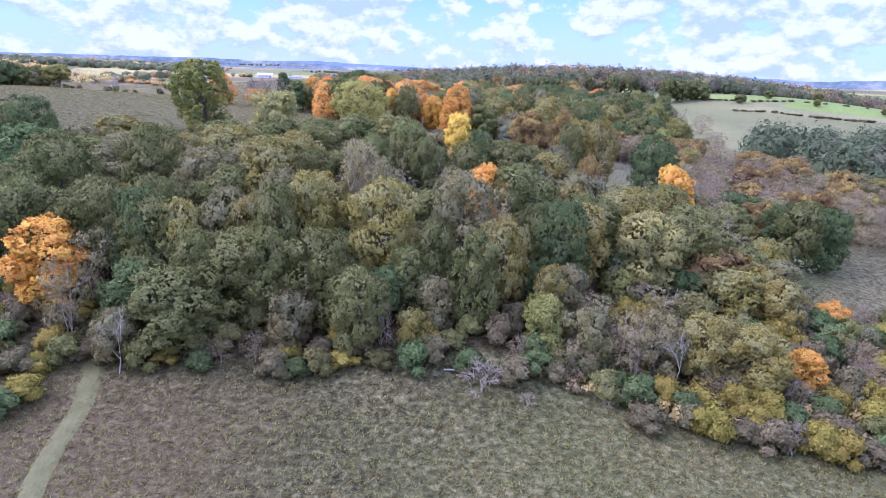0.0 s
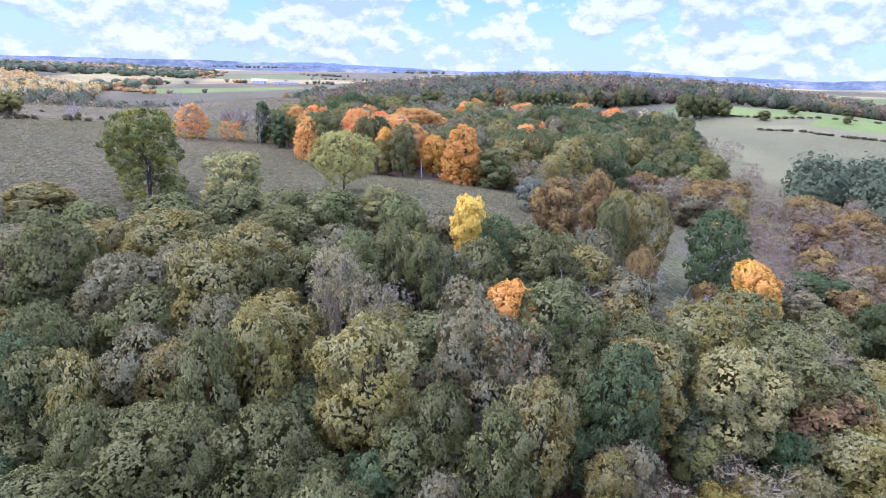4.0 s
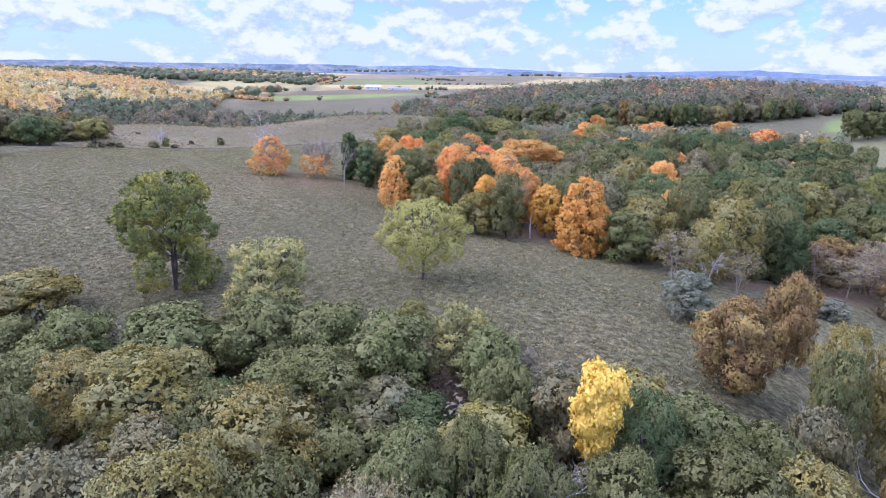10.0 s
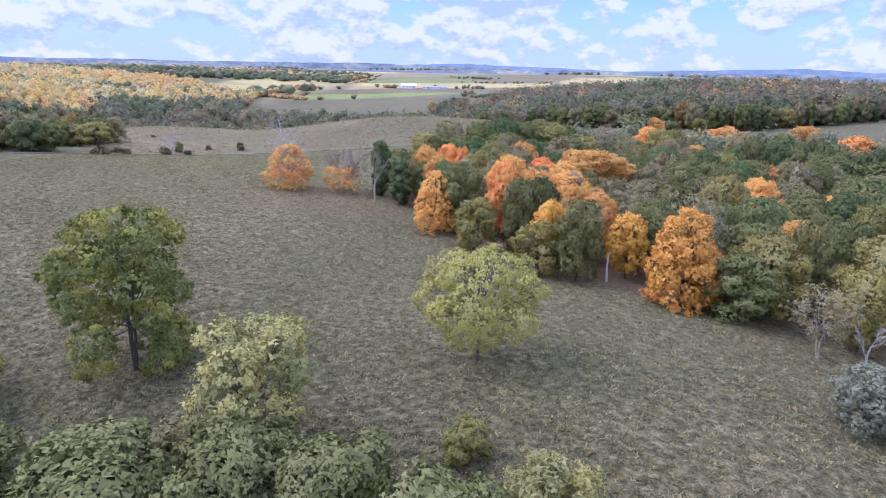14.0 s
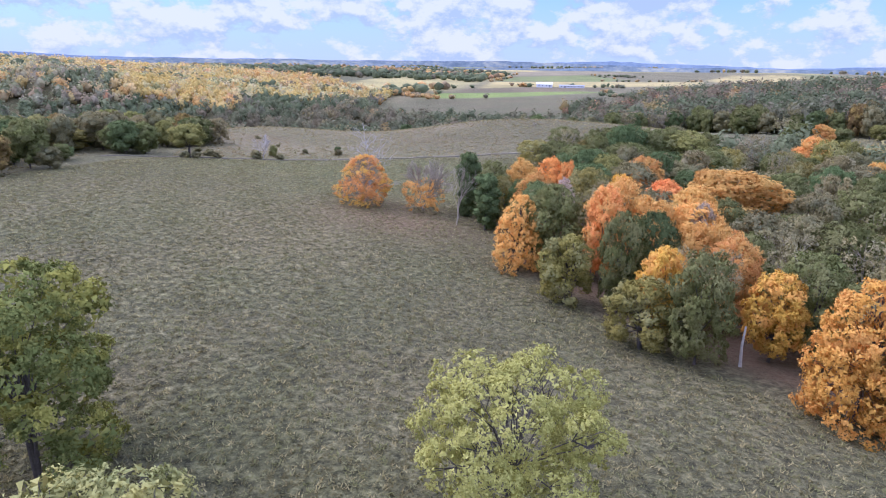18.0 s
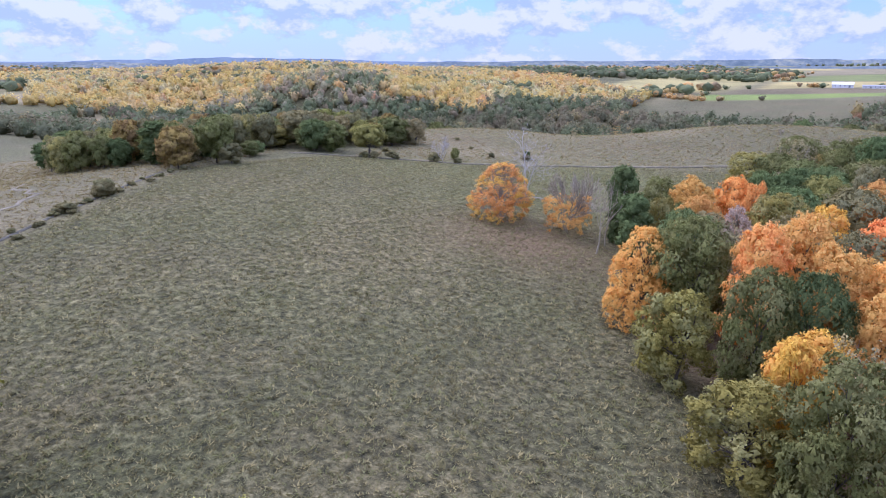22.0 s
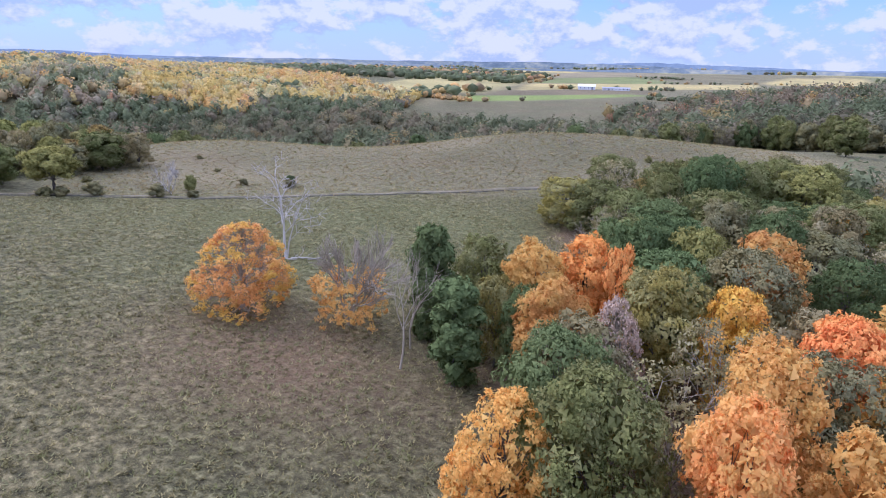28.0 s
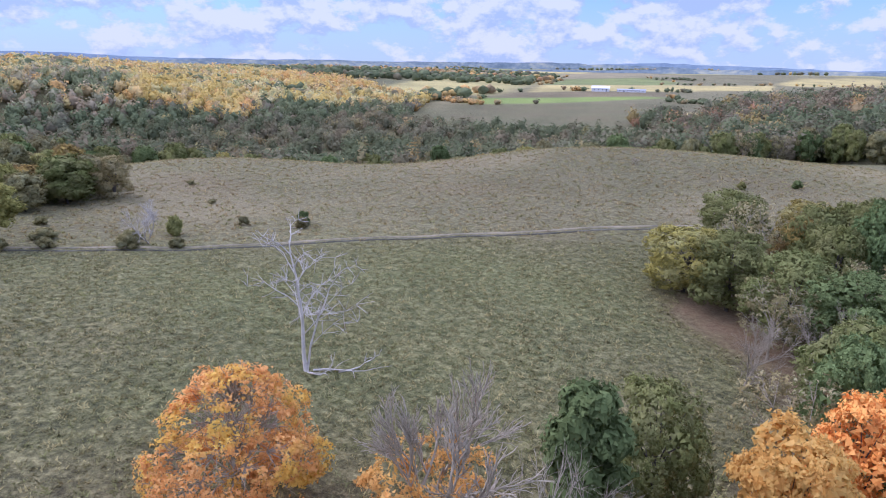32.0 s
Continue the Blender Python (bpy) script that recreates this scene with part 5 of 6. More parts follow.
def far_woods(name, label, spots, mixtures, size, sprays, spray, seed, width=0.43, sides=6, tone=1.0, wave=110.0, vary=0.5, core=0.8):
    """One mass of many small far trees: each a lumpy core under boughs of leaf sprays, with a tint of its own.
    Several mixtures lie in drifts across the slopes."""
    rng = np.random.default_rng(seed)
    n = len(spots)
    h = np.clip(rng.normal(1.0, 0.18, n), 0.5, 1.3) * size
    r = size * np.clip(rng.normal(1.0, 0.22, n), 0.6, 1.35) * width
    z = height(spots[:, 0], spots[:, 1])
    rings = np.array([(0.02, 0.55), (0.38, 0.95), (0.62 if sprays else 0.72, 0.7)])
    m = len(rings)
    ang = np.arange(sides)[None, None, :] * 2 * math.pi / sides + np.arange(m)[None, :, None] * 0.4
    turn = rng.uniform(0, 6.28, (n, 1, 1)) + ang
    lumps = 1 + 0.20 * np.cos(3 * ang + rng.uniform(0, 6.28, (n, 1, 1)) + 1.9 * np.arange(m)[None, :, None]) + 0.12 * np.cos(2 * ang + rng.uniform(0, 6.28, (n, 1, 1)))
    reach = rings[None, :, 1, None] * r[:, None, None] * lumps * rng.uniform(0.84, 1.14, (n, m, sides)) * (core if sprays else 1.0)
    rise = (rings[None, :, 0, None] + rng.uniform(-0.09, 0.09, (n, m, sides))) * h[:, None, None]
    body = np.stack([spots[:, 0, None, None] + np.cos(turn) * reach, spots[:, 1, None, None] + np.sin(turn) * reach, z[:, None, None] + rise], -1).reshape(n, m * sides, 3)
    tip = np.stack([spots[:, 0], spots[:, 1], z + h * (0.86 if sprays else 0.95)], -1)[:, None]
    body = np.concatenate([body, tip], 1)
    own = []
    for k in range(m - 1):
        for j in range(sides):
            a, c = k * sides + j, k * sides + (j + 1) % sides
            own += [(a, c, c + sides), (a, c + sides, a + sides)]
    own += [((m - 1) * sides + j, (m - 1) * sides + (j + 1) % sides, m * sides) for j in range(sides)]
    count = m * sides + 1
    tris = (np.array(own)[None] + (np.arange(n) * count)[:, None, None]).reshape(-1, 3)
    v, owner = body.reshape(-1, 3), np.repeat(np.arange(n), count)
    if sprays:
        boughs = max(5, min(18, sprays // 5))
        heads = rng.normal(size=(n, boughs, 3))
        heads[:, :, 2] = abs(heads[:, :, 2]) * 1.1 - 0.35
        heads = unit(heads) * rng.uniform(0.72, 1.0, (n, boughs, 1))
        d = heads[:, np.arange(sprays) % boughs] + rng.normal(size=(n, sprays, 3)) * 0.24
        p = np.stack([spots[:, 0, None] + d[:, :, 0] * r[:, None], spots[:, 1, None] + d[:, :, 1] * r[:, None], (z + h * 0.50)[:, None] + d[:, :, 2] * h[:, None] * 0.48], -1)
        facing = (unit(d - 0.45 * heads[:, np.arange(sprays) % boughs]) + 0.9 * unit(d)).reshape(-1, 3) + np.array([0, 0, 0.35])
        leaves = leaflets(rng, p.reshape(-1, 3), facing, np.repeat(spray * np.sqrt(r * h / width) / size, sprays), 0.15, 0.4)
        normals = np.concatenate([unit(body - np.stack([spots[:, 0], spots[:, 1], z + 0.3 * h], -1)[:, None]).reshape(-1, 3), np.repeat(facing + 0.25 * rng.normal(size=facing.shape), 3, 0)])
        tris = np.concatenate([tris, np.arange(len(leaves)).reshape(-1, 3) + len(v)])
        v, owner = np.concatenate([v, leaves]), np.concatenate([owner, np.repeat(np.arange(n), sprays * 3)])
    me = bpy.data.meshes.new(name)
    me.vertices.add(len(v))
    me.vertices.foreach_set("co", v.astype(np.float32).ravel())
    me.loops.add(tris.size)
    me.loops.foreach_set("vertex_index", tris.astype(np.int32).ravel())
    me.polygons.add(len(tris))
    me.polygons.foreach_set("loop_start", np.arange(0, tris.size, 3, dtype=np.int32))
    me.update(calc_edges=True)
    me.polygons.foreach_set("use_smooth", np.ones(len(tris), bool))
    if sprays:
        soft_normals(me, normals)
    me.materials.append(FAR_LEAF)
    if isinstance(mixtures[0], (int, float)):
        mixtures = (mixtures,)
    drift = np.sin(spots[:, 0] / wave + 1.3 * np.sin(spots[:, 1] / wave * 0.8)) + np.sin(spots[:, 1] / wave * 1.2 + 0.7) + rng.normal(0, 0.4, n)
    which = np.clip(((drift + 1.5) / 3.0 * len(mixtures)).astype(int), 0, len(mixtures) - 1)
    chance = np.zeros((len(mixtures), len(TINTS)))
    for k, m in enumerate(mixtures):
        chance[k, :len(m)] = np.array(m) / sum(m)
    pick = np.minimum((rng.uniform(size=(n, 1)) > np.cumsum(chance[which], axis=1)).sum(1), len(TINTS) - 1)
    tint = (vary * TINTS[pick] + (1 - vary) * (chance @ TINTS)[which]) * rng.uniform(0.85, 1.15, (n, 1))
    tint = tint * tone * 1.3
    tint = tint * np.minimum(1, 0.92 / tint.max(axis=1, keepdims=True))
    colour = np.column_stack([tint, np.ones(n)])[owner]
    # cores get a darker tint: the crown's inner shade is painted in
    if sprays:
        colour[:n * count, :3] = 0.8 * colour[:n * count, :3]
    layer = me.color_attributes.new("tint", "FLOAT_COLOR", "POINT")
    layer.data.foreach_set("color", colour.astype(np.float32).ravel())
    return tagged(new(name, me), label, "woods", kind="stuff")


def scatter(corners, spacing, seed, holes=0.0, wave=90.0):
    rng = np.random.default_rng(seed)
    c = np.array(corners, float)
    lo, hi = c.min(0), c.max(0)
    nx, ny = int((hi[0] - lo[0]) / spacing) + 1, int((hi[1] - lo[1]) / spacing) + 1
    gx, gy = np.meshgrid(np.arange(nx), np.arange(ny))
    p = np.stack([gx.ravel(), gy.ravel()], 1) * spacing + lo + rng.uniform(-0.85, 0.85, (nx * ny, 2)) * spacing
    p = p[inside(p[:, 0], p[:, 1], corners) > 0.5]
    open_ground = np.sin(p[:, 0] / wave + 2) * np.sin(p[:, 1] / wave * 1.3) + 0.5 * np.sin((p[:, 0] + p[:, 1]) / wave * 1.9)
    return p[open_ground > holes * 1.5 - 1.5]


VALLEY = [(-30, 505), (-70, 472), (-150, 452), (-246, 396), (-268, 296), (-340, 250), (-520, 200), (-720, 330), (-700, 480), (-560, 640), (-360, 700), (-200, 660), (-60, 580)]
NORTH_HILL = [(-30, 505), (10, 482), (65, 466), (118, 490), (150, 512), (210, 575), (420, 600), (440, 780), (200, 860), (-60, 850), (-160, 700), (-100, 580), (20, 480)]
GOLD_HILL = [(-360, 700), (-560, 640), (-700, 480), (-720, 330), (-800, 160), (-1400, 250), (-1400, 1000), (-1000, 1100), (-640, 980), (-420, 860)]


def gaps(spots, reach):
    """The spots that no planted tree fills yet."""
    have = np.array([(px, py) for px, py, pr in PLACED if pr > 2.4])
    return spots[np.min(np.hypot(spots[:, None, 0] - have[None, :, 0], spots[:, None, 1] - have[None, :, 1]), axis=1) > reach]


far_woods("undergrowth", "low green and brown brush under the oaks", scatter([(-62, 82), (62, 86), (58, 102), (20, 112), (-60, 118)], 4.6, 57, -1), (4, 3, 4, 3, 1.5, 0.1, 0.1, 0.0), 4.6, 300, 0.36, 58, 0.62, 5, 0.75, core=0.35)
far_woods("briar_tangle", "tangle of yellow, olive and brown briars", scatter([(10, 73), (26, 66), (46, 62), (70, 60), (86, 78), (74, 94), (50, 92), (20, 84)], 2.1, 68, -0.2, 5), ((3, 2, 4, 3, 3, 1.5, 0.4, 0, 2, 2), (1, 1, 3, 3, 4, 4, 0.8, 0, 2, 2)), 1.9, 110, 0.3, 69, 0.62, 5, 0.8, 6, core=0.4)
far_woods("meadow_scrub", "low olive scrub where wood meets meadow", gaps(scatter([(-118, 118), (-62, 123), (-36, 123), (-15, 122), (2, 118), (8, 118), (-4, 125), (-30, 128), (-62, 129), (-110, 132)], 2.6, 59, 0.3, 6), 2.5), (4, 2, 5, 4, 1.5, 0.1, 0.1, 0.0), 2.4, 170, 0.28, 60, 0.6, 5, 0.8, core=0.4)
for kind, ex, ey, eh, er in (("olive", -56.5, 280, 8.5, 5.4), ("sage", -51, 277, 9.5, 4.8), ("thin", -46, 266, 8.0, 4.2), ("thin", -37.5, 275, 9.0, 4.6), ("rust", -43.5, 287, 10.0, 4.4), ("lime", -33, 259, 8.0, 4.0)):
    sow(kind, ex, ey, eh, er)
fill([(-50, 234), (-36, 208), (-12, 188), (6, 200), (6, 262), (4, 316), (-18, 316), (-54, 296), (-56, 258)], 7.4, ["farmoak2", "umber", "sage", "olive", "thicket", "green", "thin"], 46, (8, 13), "grove behind the meadow", 0.55)
fill([(4, 190), (12, 180), (30, 174), (52, 182), (78, 214), (94, 260), (102, 318), (0, 318), (6, 262)], 7.4, ["oak", "green", "tanelm", "sage", "thicket", "green", "lime", "thin", "oliveelm", "oak", "tanelm", "sage"], 49, (7.5, 14.5), "grove behind the meadow", 0.66)
for ox, oy, oh in ((40, 232, 11), (58, 238, 10), (66, 262, 11), (34, 262, 11), (74, 300, 10), (22, 296, 11), (50, 286, 10), (88, 288, 9), (46, 212, 9)):
    sow("maple", ox, oy, oh, 3.2, "grove behind the meadow")
grove_spots = gaps(scatter(GROVE, 6.6, 51, -1), 5.4)
grove_spots = grove_spots[(grove_spots[:, 1] > 318) & (grove_spots[:, 1] < 346)]
far_woods("grove_woods", "green and brown oaks with some orange behind the grove's edge", grove_spots, (8, 7, 2, 3, 0.5, 0.25, 0.35, 0.2), 10.5, 320, 1.0, 52, 0.44, 5, 0.95)
far_woods("east_woods", "dark green oak wood in the valley", gaps(scatter(EAST_WOOD, 7.4, 53, -1), 5.0), (6, 7, 1, 1, 0.2, 0.0, 0.0, 0.0), 10.5, 190, 1.15, 54, 0.46, 5, 0.8)
fill(WEST_THICKET, 5.2, ["thicket", "lime", "umber", "green", "pale2", "oak", "rust", "green", "thicket"], 66, (5.5, 10), "thicket beyond the fence line", 0.62)
far_woods("west_thicket", "mixed green and tan thicket beyond the fence line", gaps(scatter(WEST_THICKET, 8.2, 55, 0.2, 22), 5.0), (5, 3, 4, 4, 2, 0.3, 0.5, 0.0), 6.5, 220, 0.8, 56, 0.55, 5, 0.95)
DARK, BROWN, WARM, PALE = (7, 7, 2, 1.5, 0.4, 0.1, 0.1, 0.0, 0.2, 1.2), (5, 5, 3, 2.5, 0.5, 0.1, 0.3, 0.2, 0.4, 2.2), (0.5, 0.3, 1.2, 3, 1.2, 2, 6, 0.8, 5, 1.0), (0.6, 0.2, 1, 1, 4, 5, 3, 0, 4, 0)
RUSSET = (3, 3, 3, 3, 1, 0.15, 0.15, 0.1, 0.8, 5)
MIXED = (3, 2, 3, 4, 3, 1.5, 1.5, 0.2, 4, 1.5)
EDGE = [(-250, 300), (-232, 384), (-150, 447), (-70, 468), (-30, 503), (10, 480), (65, 463), (118, 488), (152, 512), (150, 555), (60, 520), (-20, 560), (-160, 515), (-290, 430), (-310, 300)]
edge_spots, valley_spots, hill_spots = scatter(EDGE, 6.6, 60, -1), scatter(VALLEY, 9.2, 61, 0.05), scatter(NORTH_HILL, 8.6, 62, 0.05)
up_valley = np.hypot(valley_spots[:, 0] + 50, valley_spots[:, 1] - 200) - 0.6 * (valley_spots[:, 0] + 300)
gold_spots = np.concatenate([scatter(GOLD_HILL, 11.0, 63, 0.14), valley_spots[up_valley > 660]])
valley_spots = valley_spots[up_valley <= 660]
valley_spots, hill_spots = [s[inside(s[:, 0], s[:, 1], EDGE) < 0.5] for s in (valley_spots, hill_spots)]
hill_spots = hill_spots[inside(hill_spots[:, 0], hill_spots[:, 1], FIELDS["clearing"]) < 0.5]
for kind, bx, by, bh, br in (("farmoak", -8, 426, 11, 5.5), ("thin", 8, 452, 8, 5), ("maple", 18, 385, 11, 4), ("farmoak", 10, 392, 10, 5), ("lime", 45, 448, 7, 4), ("farmoak", 24, 398, 9, 4.5), ("thin", 30, 380, 8, 4.5)):
    sow(kind, bx, by, bh, br)
# the front rank of that wood, tree by tree
rank = [(-248, 302), (-240, 345), (-230, 384), (-190, 418), (-150, 447), (-110, 458), (-70, 468), (-46, 490), (-30, 500), (-10, 488), (10, 480), (38, 470), (65, 463), (92, 474), (118, 488), (150, 510)]
rank_kinds = ("oak", "umber", "oak", "green", "oak", "tanelm", "rust", "oak", "sage", "oak", "green", "thin", "umber", "oak", "olive")
rng_rank = np.random.default_rng(91)
for (ax, ay), (bx, by) in zip(rank, rank[1:]):
    steps = max(1, round(math.dist((ax, ay), (bx, by)) / 6.4))
    for k in range(steps):
        f = k / steps
        sow(rank_kinds[int(rng_rank.integers(len(rank_kinds)))], ax + (bx - ax) * f + float(rng_rank.normal(0, 1.6)), ay + (by - ay) * f - 4.0 + float(rng_rank.normal(0, 1.8)), float(rng_rank.uniform(9.5, 15.0)), float(rng_rank.uniform(3.4, 5.0)), "wood along the ridge")
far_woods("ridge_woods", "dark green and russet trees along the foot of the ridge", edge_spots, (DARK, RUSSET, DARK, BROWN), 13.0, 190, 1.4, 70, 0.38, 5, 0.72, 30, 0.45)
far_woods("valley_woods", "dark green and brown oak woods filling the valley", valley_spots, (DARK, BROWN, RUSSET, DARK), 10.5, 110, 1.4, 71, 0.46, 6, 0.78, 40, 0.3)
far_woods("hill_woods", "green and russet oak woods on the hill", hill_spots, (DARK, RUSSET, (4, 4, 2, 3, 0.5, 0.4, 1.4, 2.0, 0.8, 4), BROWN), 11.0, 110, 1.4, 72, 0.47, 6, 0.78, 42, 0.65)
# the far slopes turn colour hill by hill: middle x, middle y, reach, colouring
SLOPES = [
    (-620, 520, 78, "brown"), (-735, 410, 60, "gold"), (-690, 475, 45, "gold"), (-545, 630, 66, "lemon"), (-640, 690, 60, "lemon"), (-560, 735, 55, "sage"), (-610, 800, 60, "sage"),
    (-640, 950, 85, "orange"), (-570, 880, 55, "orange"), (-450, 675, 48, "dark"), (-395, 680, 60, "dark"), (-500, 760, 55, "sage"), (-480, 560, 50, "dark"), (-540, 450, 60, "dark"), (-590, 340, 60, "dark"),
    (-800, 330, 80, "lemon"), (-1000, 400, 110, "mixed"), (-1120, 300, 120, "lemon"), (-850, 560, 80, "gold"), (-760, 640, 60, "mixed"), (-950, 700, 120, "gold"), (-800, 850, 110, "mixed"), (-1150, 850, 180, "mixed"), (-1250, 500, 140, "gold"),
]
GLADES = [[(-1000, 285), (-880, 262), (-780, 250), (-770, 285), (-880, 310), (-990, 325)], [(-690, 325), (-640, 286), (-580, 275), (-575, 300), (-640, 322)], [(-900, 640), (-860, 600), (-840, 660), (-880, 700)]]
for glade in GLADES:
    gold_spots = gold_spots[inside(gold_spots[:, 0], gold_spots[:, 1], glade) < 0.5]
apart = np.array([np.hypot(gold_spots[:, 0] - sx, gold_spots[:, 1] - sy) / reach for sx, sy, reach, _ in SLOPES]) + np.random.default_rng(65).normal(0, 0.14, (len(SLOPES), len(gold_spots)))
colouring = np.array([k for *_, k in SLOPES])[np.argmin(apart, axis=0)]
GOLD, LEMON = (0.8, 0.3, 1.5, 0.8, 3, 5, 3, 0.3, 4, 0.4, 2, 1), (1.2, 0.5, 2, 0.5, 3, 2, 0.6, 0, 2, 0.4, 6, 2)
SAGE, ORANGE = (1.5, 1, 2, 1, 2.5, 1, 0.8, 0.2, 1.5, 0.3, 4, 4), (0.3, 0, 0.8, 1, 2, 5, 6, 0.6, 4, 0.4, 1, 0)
# tones above 1 also paint direct sun on these slopes into the tints
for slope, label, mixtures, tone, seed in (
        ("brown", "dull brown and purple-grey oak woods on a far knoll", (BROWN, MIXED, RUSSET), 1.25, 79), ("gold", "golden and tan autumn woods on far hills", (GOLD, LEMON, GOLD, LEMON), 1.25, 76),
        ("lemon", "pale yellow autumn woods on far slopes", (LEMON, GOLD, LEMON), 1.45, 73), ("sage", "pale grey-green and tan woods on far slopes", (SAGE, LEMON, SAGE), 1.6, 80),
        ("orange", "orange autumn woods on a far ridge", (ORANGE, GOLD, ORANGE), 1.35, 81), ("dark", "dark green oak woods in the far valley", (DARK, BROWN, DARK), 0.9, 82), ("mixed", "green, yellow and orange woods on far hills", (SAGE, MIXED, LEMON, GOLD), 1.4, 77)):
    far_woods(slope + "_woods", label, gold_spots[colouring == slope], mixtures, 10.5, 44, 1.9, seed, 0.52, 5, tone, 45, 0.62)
rng_far = np.random.default_rng(64)
ang, dist = np.radians(rng_far.uniform(-44, 96, 12000)), 950 * (4300 / 950) ** rng_far.uniform(0, 1, 12000)
fx, fy = -np.sin(ang) * dist, np.cos(ang) * dist
lots = np.sin(fx / 170 + 1.1 * np.sin(fy / 260)) * np.sin(fy / 230 + 0.8) + 0.6 * np.sin((fx - fy) / 420)
west = np.clip((np.degrees(ang) - 18) / 30, 0, 1)
open_fields = inside(fx, fy, PLAIN) > 0.5
far_woods("distant_woods", "distant woodlots and hedgerows across the plain", np.stack([fx, fy], 1)[(lots > 0.25 - 0.85 * west) & ~open_fields], (DARK, WARM, DARK), 10, 0, 1.0, 74, 0.85, 5, 0.9, 200)


def hedgerow(points, spacing, seed):
    """Spots along a line, with gaps."""
    rng = np.random.default_rng(seed)
    spots = []
    for p, q in zip(points, points[1:]):
        steps = max(1, int(math.dist(p, q) / spacing))
        for k in range(steps):
            if math.sin(k * 0.9 + seed) + rng.uniform(-0.5, 0.5) > -0.35:
                spots.append((p[0] + (q[0] - p[0]) * k / steps + rng.normal(0, 3), p[1] + (q[1] - p[1]) * k / steps + rng.normal(0, 3)))
    return np.array(spots)


def clump(x, y, across, count, seed):
    rng = np.random.default_rng(seed)
    return np.column_stack([rng.normal(x, across, count), rng.normal(y, across * 0.6, count)])


borders = [hedgerow([(-396, 940), (-372, 865), (-300, 905)], 11, 1), hedgerow([(-418, 1225), (-426, 1241), (-507, 1603)], 14, 3), hedgerow([(-285, 1500), (-100, 1715), (110, 1745)], 13, 4),
           hedgerow([(-395, 1875), (-285, 1690)], 22, 5), hedgerow([(-190, 1045), (-160, 965), (-60, 905)], 12, 6), hedgerow([(-400, 1020), (-330, 1080)], 26, 8),
           clump(-330, 1115, 9, 14, 11), clump(-398, 880, 14, 16, 12), clump(-215, 1160, 16, 9, 13), clump(-150, 960, 10, 10, 14), clump(-620, 1700, 40, 60, 15), clump(-300, 1830, 25, 26, 16), clump(20, 1420, 30, 30, 17)]
far_woods("field_hedges", "green and yellow hedgerows and clumps between the far fields", np.concatenate(borders), (DARK, WARM), 5.0, 24, 1.8, 75, 0.9, 5, 1.0, 40)


# ---- hills on the horizon, with distance haze painted into their blue colours ----
def far_ridge(name, distance, rise, seed, mat):
    rng = np.random.default_rng(seed)
    a = np.radians(np.linspace(-60, 110, 240))
    crest = rise * (0.55 + 0.25 * np.sin(a * 5 + seed) + 0.14 * np.sin(a * 13 + 2 * seed) + 0.05 * np.sin(a * 41) + 0.035 * rng.normal(size=len(a)))
    x, y = -np.sin(a) * distance, np.cos(a) * distance
    low = height(x, y) - 15
    front = np.column_stack([x * 0.98, y * 0.98, low])
    top = np.column_stack([x, y, low + 15 + crest])
    back = np.column_stack([x * 1.03, y * 1.03, low])
    n = len(a)
    faces = [(r * n + k, r * n + k + 1, (r + 1) * n + k + 1, (r + 1) * n + k) for r in (0, 1) for k in range(n - 1)]
    me = bpy.data.meshes.new(name)
    me.from_pydata(np.concatenate([front, top, back]).tolist(), [], faces)
    me.materials.append(mat)
    tagged(new(name, me), "low hills along the horizon, painted blue-green with haze", "backdrop", kind="structure")


HAZY_HILL = rough_surface("hazy_distance", ((0.38, (0.07, 0.105, 0.125)), (0.5, (0.14, 0.18, 0.19)), (0.62, (0.30, 0.30, 0.22))), 0.006, 0.0)
HAZIER_HILL = rough_surface("hazier_distance", ((0.38, (0.10, 0.15, 0.205)), (0.62, (0.18, 0.24, 0.29))), 0.005, 0.0)
far_ridge("backdrop_near", 2900, 28, 3, HAZY_HILL)
far_ridge("backdrop_middle", 3600, 38, 5, HAZY_HILL)
far_ridge("backdrop_far", 4300, 46, 9, HAZIER_HILL)


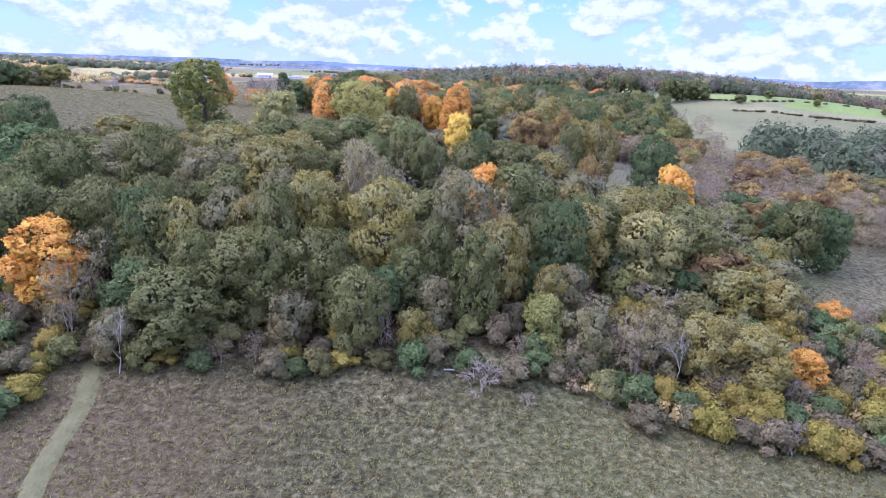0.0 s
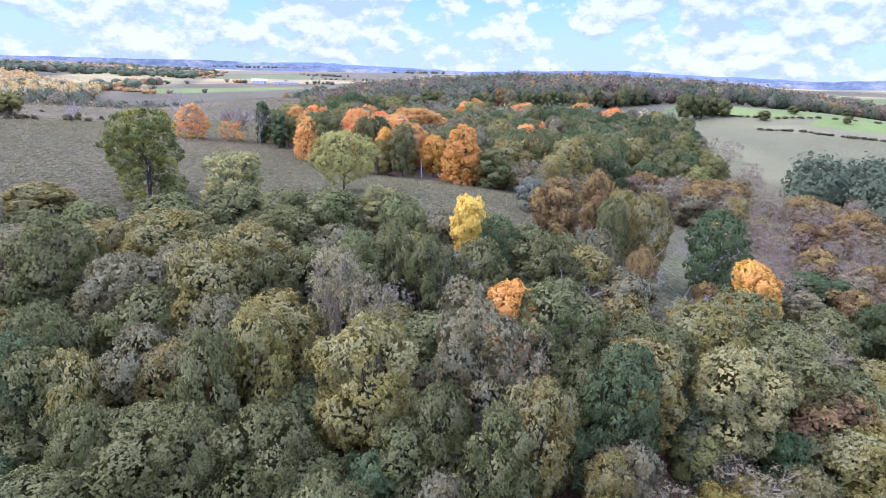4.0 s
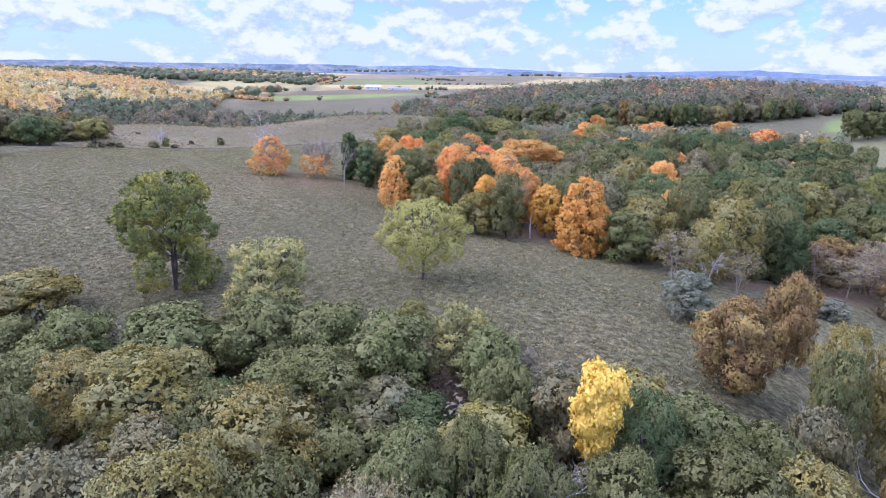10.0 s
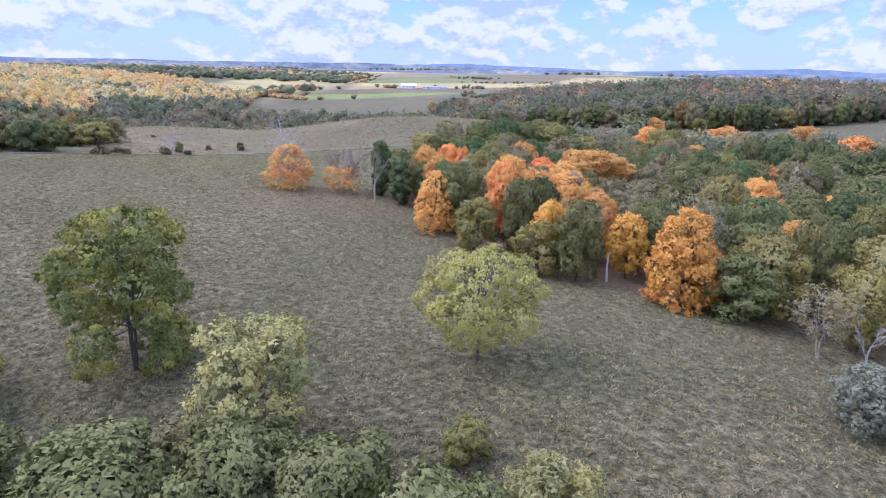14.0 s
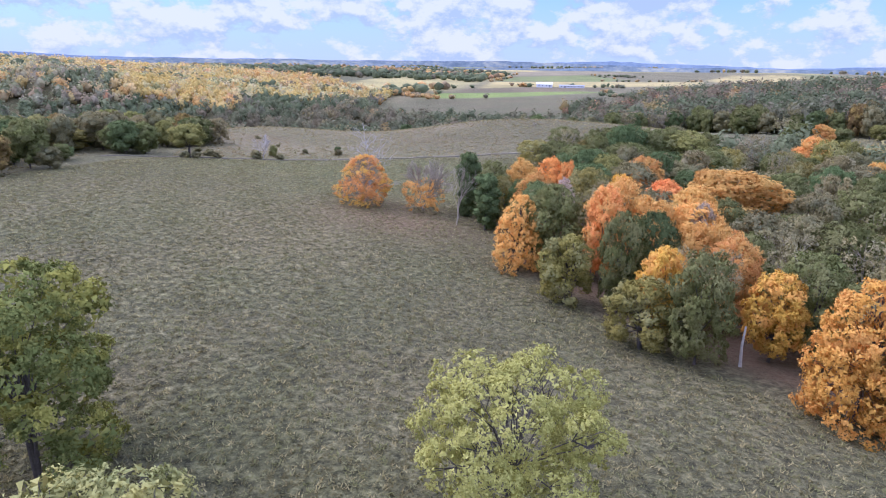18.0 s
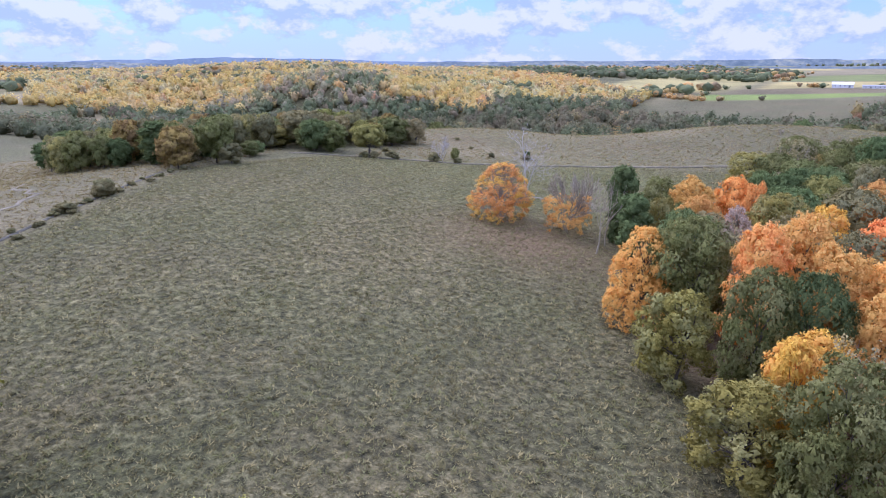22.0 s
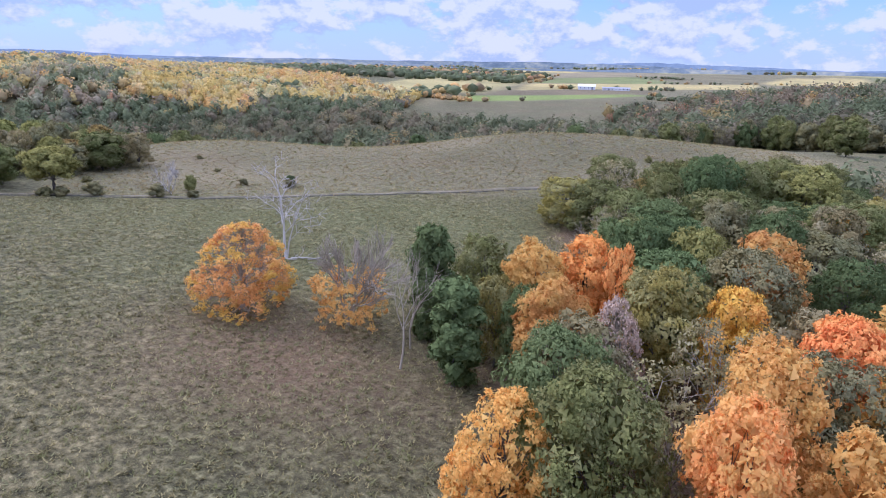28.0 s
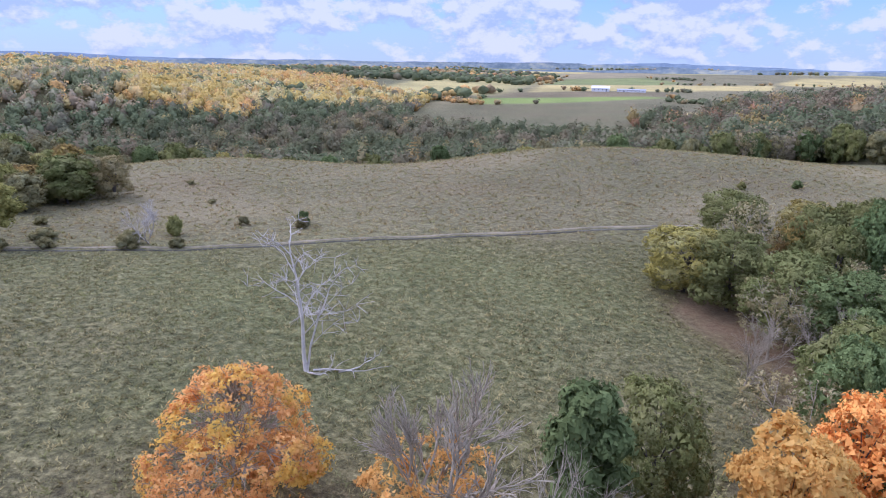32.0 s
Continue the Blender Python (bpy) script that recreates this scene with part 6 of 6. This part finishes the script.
# ---- grass ----
def grass(name, label, corners, spacing, tall, seed, colours):
    """Tussocks of leaning blades over a stretch of pasture."""
    rng = np.random.default_rng(seed)
    p = scatter(corners, spacing, seed, -1.0)
    n, blades = len(p), 7
    z = height(p[:, 0], p[:, 1])
    a = rng.uniform(0, 2 * math.pi, (n, blades))
    size = rng.uniform(0.35, 1.3, n)[:, None] * tall
    lean = rng.uniform(0.45, 1.0, (n, blades)) * size
    off = rng.normal(0, 0.2, (n, blades, 2)) * tall / 0.4
    base = np.stack([p[:, 0, None] + off[:, :, 0], p[:, 1, None] + off[:, :, 1], z[:, None] + np.zeros_like(a) - 0.02], -1)
    across = np.stack([-np.sin(a), np.cos(a), np.zeros_like(a)], -1) * (0.18 * size)[..., None]
    tip = base + np.stack([np.cos(a) * lean, np.sin(a) * lean, size * rng.uniform(0.2, 0.65, (n, blades))], -1)
    v = np.stack([base + across, base - across, tip], 2).reshape(-1, 3)
    me = leaf_mesh(name, v, GRASS)
    soft_normals(me, np.repeat(np.stack([-0.6 * np.cos(a), -0.6 * np.sin(a), np.ones_like(a)], -1).reshape(-1, 3), 3, 0))
    pick = np.array(colours)[rng.integers(len(colours), size=n)]
    layer = me.color_attributes.new("tint", "FLOAT_COLOR", "POINT")
    layer.data.foreach_set("color", np.repeat(np.column_stack([pick, np.ones(n)]), blades * 3, 0).astype(np.float32).ravel())
    return tagged(new(name, me), label, "grass", kind="stuff")


grass("meadow_grass", "olive and straw tussocks of pasture grass", MEADOW, 0.52, 0.38, 81, [(0.93, 0.98, 0.88), (0.76, 0.84, 0.64), (1.3, 1.24, 1.08), (0.58, 0.56, 0.48), (0.8, 0.8, 0.66)])
grass("valley_grass", "rough brown and olive grass before the wood", [(-70, 36), (80, 36), (70, 66), (24, 68), (-40, 76), (-70, 72)], 0.5, 0.42, 82, [(1.0, 0.98, 0.72), (0.85, 0.92, 0.6), (0.9, 0.75, 0.58), (0.62, 0.54, 0.42)])
grass("rough_grass", "tall tan and rust grass beyond the fence line", ROUGH, 1.3, 0.6, 84, [(1.0, 0.85, 0.72), (0.85, 0.8, 0.62), (1.1, 0.98, 0.85), (0.75, 0.6, 0.5)])

grass("ridge_grass", "tan and olive grass on the further ridge", RIDGE, 1.25, 0.6, 83, [(1.1, 1.0, 0.9), (0.85, 0.85, 0.7), (1.25, 1.05, 1.0), (0.95, 0.75, 0.7)])


# ---- buildings ----
def box(x0, x1, y0, y1, z0, z1):
    bm = bmesh.new()
    bmesh.ops.create_cube(bm, size=1.0, matrix=Matrix.Translation(((x0 + x1) / 2, (y0 + y1) / 2, (z0 + z1) / 2)) @ Matrix.Diagonal((x1 - x0, y1 - y0, z1 - z0, 1)))
    return bm


def part(name, bm, mat, parent, label=""):
    me = bpy.data.meshes.new(name)
    bm.to_mesh(me)
    bm.free()
    me.materials.append(mat)
    o = new(name, me)
    o.parent = parent
    return tagged(o, label)


def gable(length, depth, eaves, ridge, over):
    bm = bmesh.new()
    prof = [(-depth / 2 - over, eaves - 0.2), (0, ridge), (depth / 2 + over, eaves - 0.2), (depth / 2 + over, eaves), (0, ridge + 0.25), (-depth / 2 - over, eaves)]
    ends = [[bm.verts.new((s * (length / 2 + over), y, z)) for y, z in prof] for s in (-1, 1)]
    for k in range(6):
        j = (k + 1) % 6
        bm.faces.new((ends[0][k], ends[0][j], ends[1][j], ends[1][k]))
    bm.faces.new(ends[0][::-1])
    bm.faces.new(ends[1])
    return bm


def building(name, x, y, turn, length, depth, eaves, ridge, roof, label, windows, door):
    root = new(name)
    root.matrix_basis = pose(x, y, float(height(x, y)) - 0.2, 0, 0, turn)
    bm = box(-length / 2, length / 2, -depth / 2, depth / 2, 0, eaves)
    part("wall", bm, WHITE_METAL, root)
    part("roof", gable(length, depth, eaves, ridge, 0.5), roof, root)
    for s in (-1, 1):
        bm = bmesh.new()
        a = [bm.verts.new((s * (length / 2 - 0.1), yy, zz)) for yy, zz in ((-depth / 2, eaves), (depth / 2, eaves), (0, ridge))]
        b = [bm.verts.new((s * (length / 2 - 0.02), v.co.y, v.co.z)) for v in a]
        bm.faces.new(a[::-1])
        bm.faces.new(b)
        part("gable_end", bm, WHITE_METAL, root)
    for k in range(windows):
        wx = -length / 2 + length * (k + 0.7) / (windows + 0.4)
        w = part("window", box(wx - 0.6, wx + 0.6, -depth / 2 - 0.08, -depth / 2 + 0.05, eaves * 0.45, eaves * 0.8), WHITE_METAL, root)
        part("pane", box(wx - 0.5, wx + 0.5, -depth / 2 - 0.1, -depth / 2 - 0.04, eaves * 0.48, eaves * 0.77), DARK_GLASS, w)
    part("door", box(door - 1.2, door + 1.2, -depth / 2 - 0.08, -depth / 2 + 0.05, 0.2, eaves * 0.78), GREY_ROOF, root)
    return tagged(root, label, "building")


building("barn", -296, 1118, 14, 24, 12, 4.5, 7.5, WHITE_METAL, "white metal barn with a pale gabled roof", 4, 8)
building("shed", -256, 1128, 14, 38, 10, 2.8, 4.2, GREY_ROOF, "long low white livestock shed", 7, -10)
building("house", 500, 865, -33, 11, 7, 3.4, 5.6, GREY_ROOF, "small white farmhouse on the far field", 3, 3)
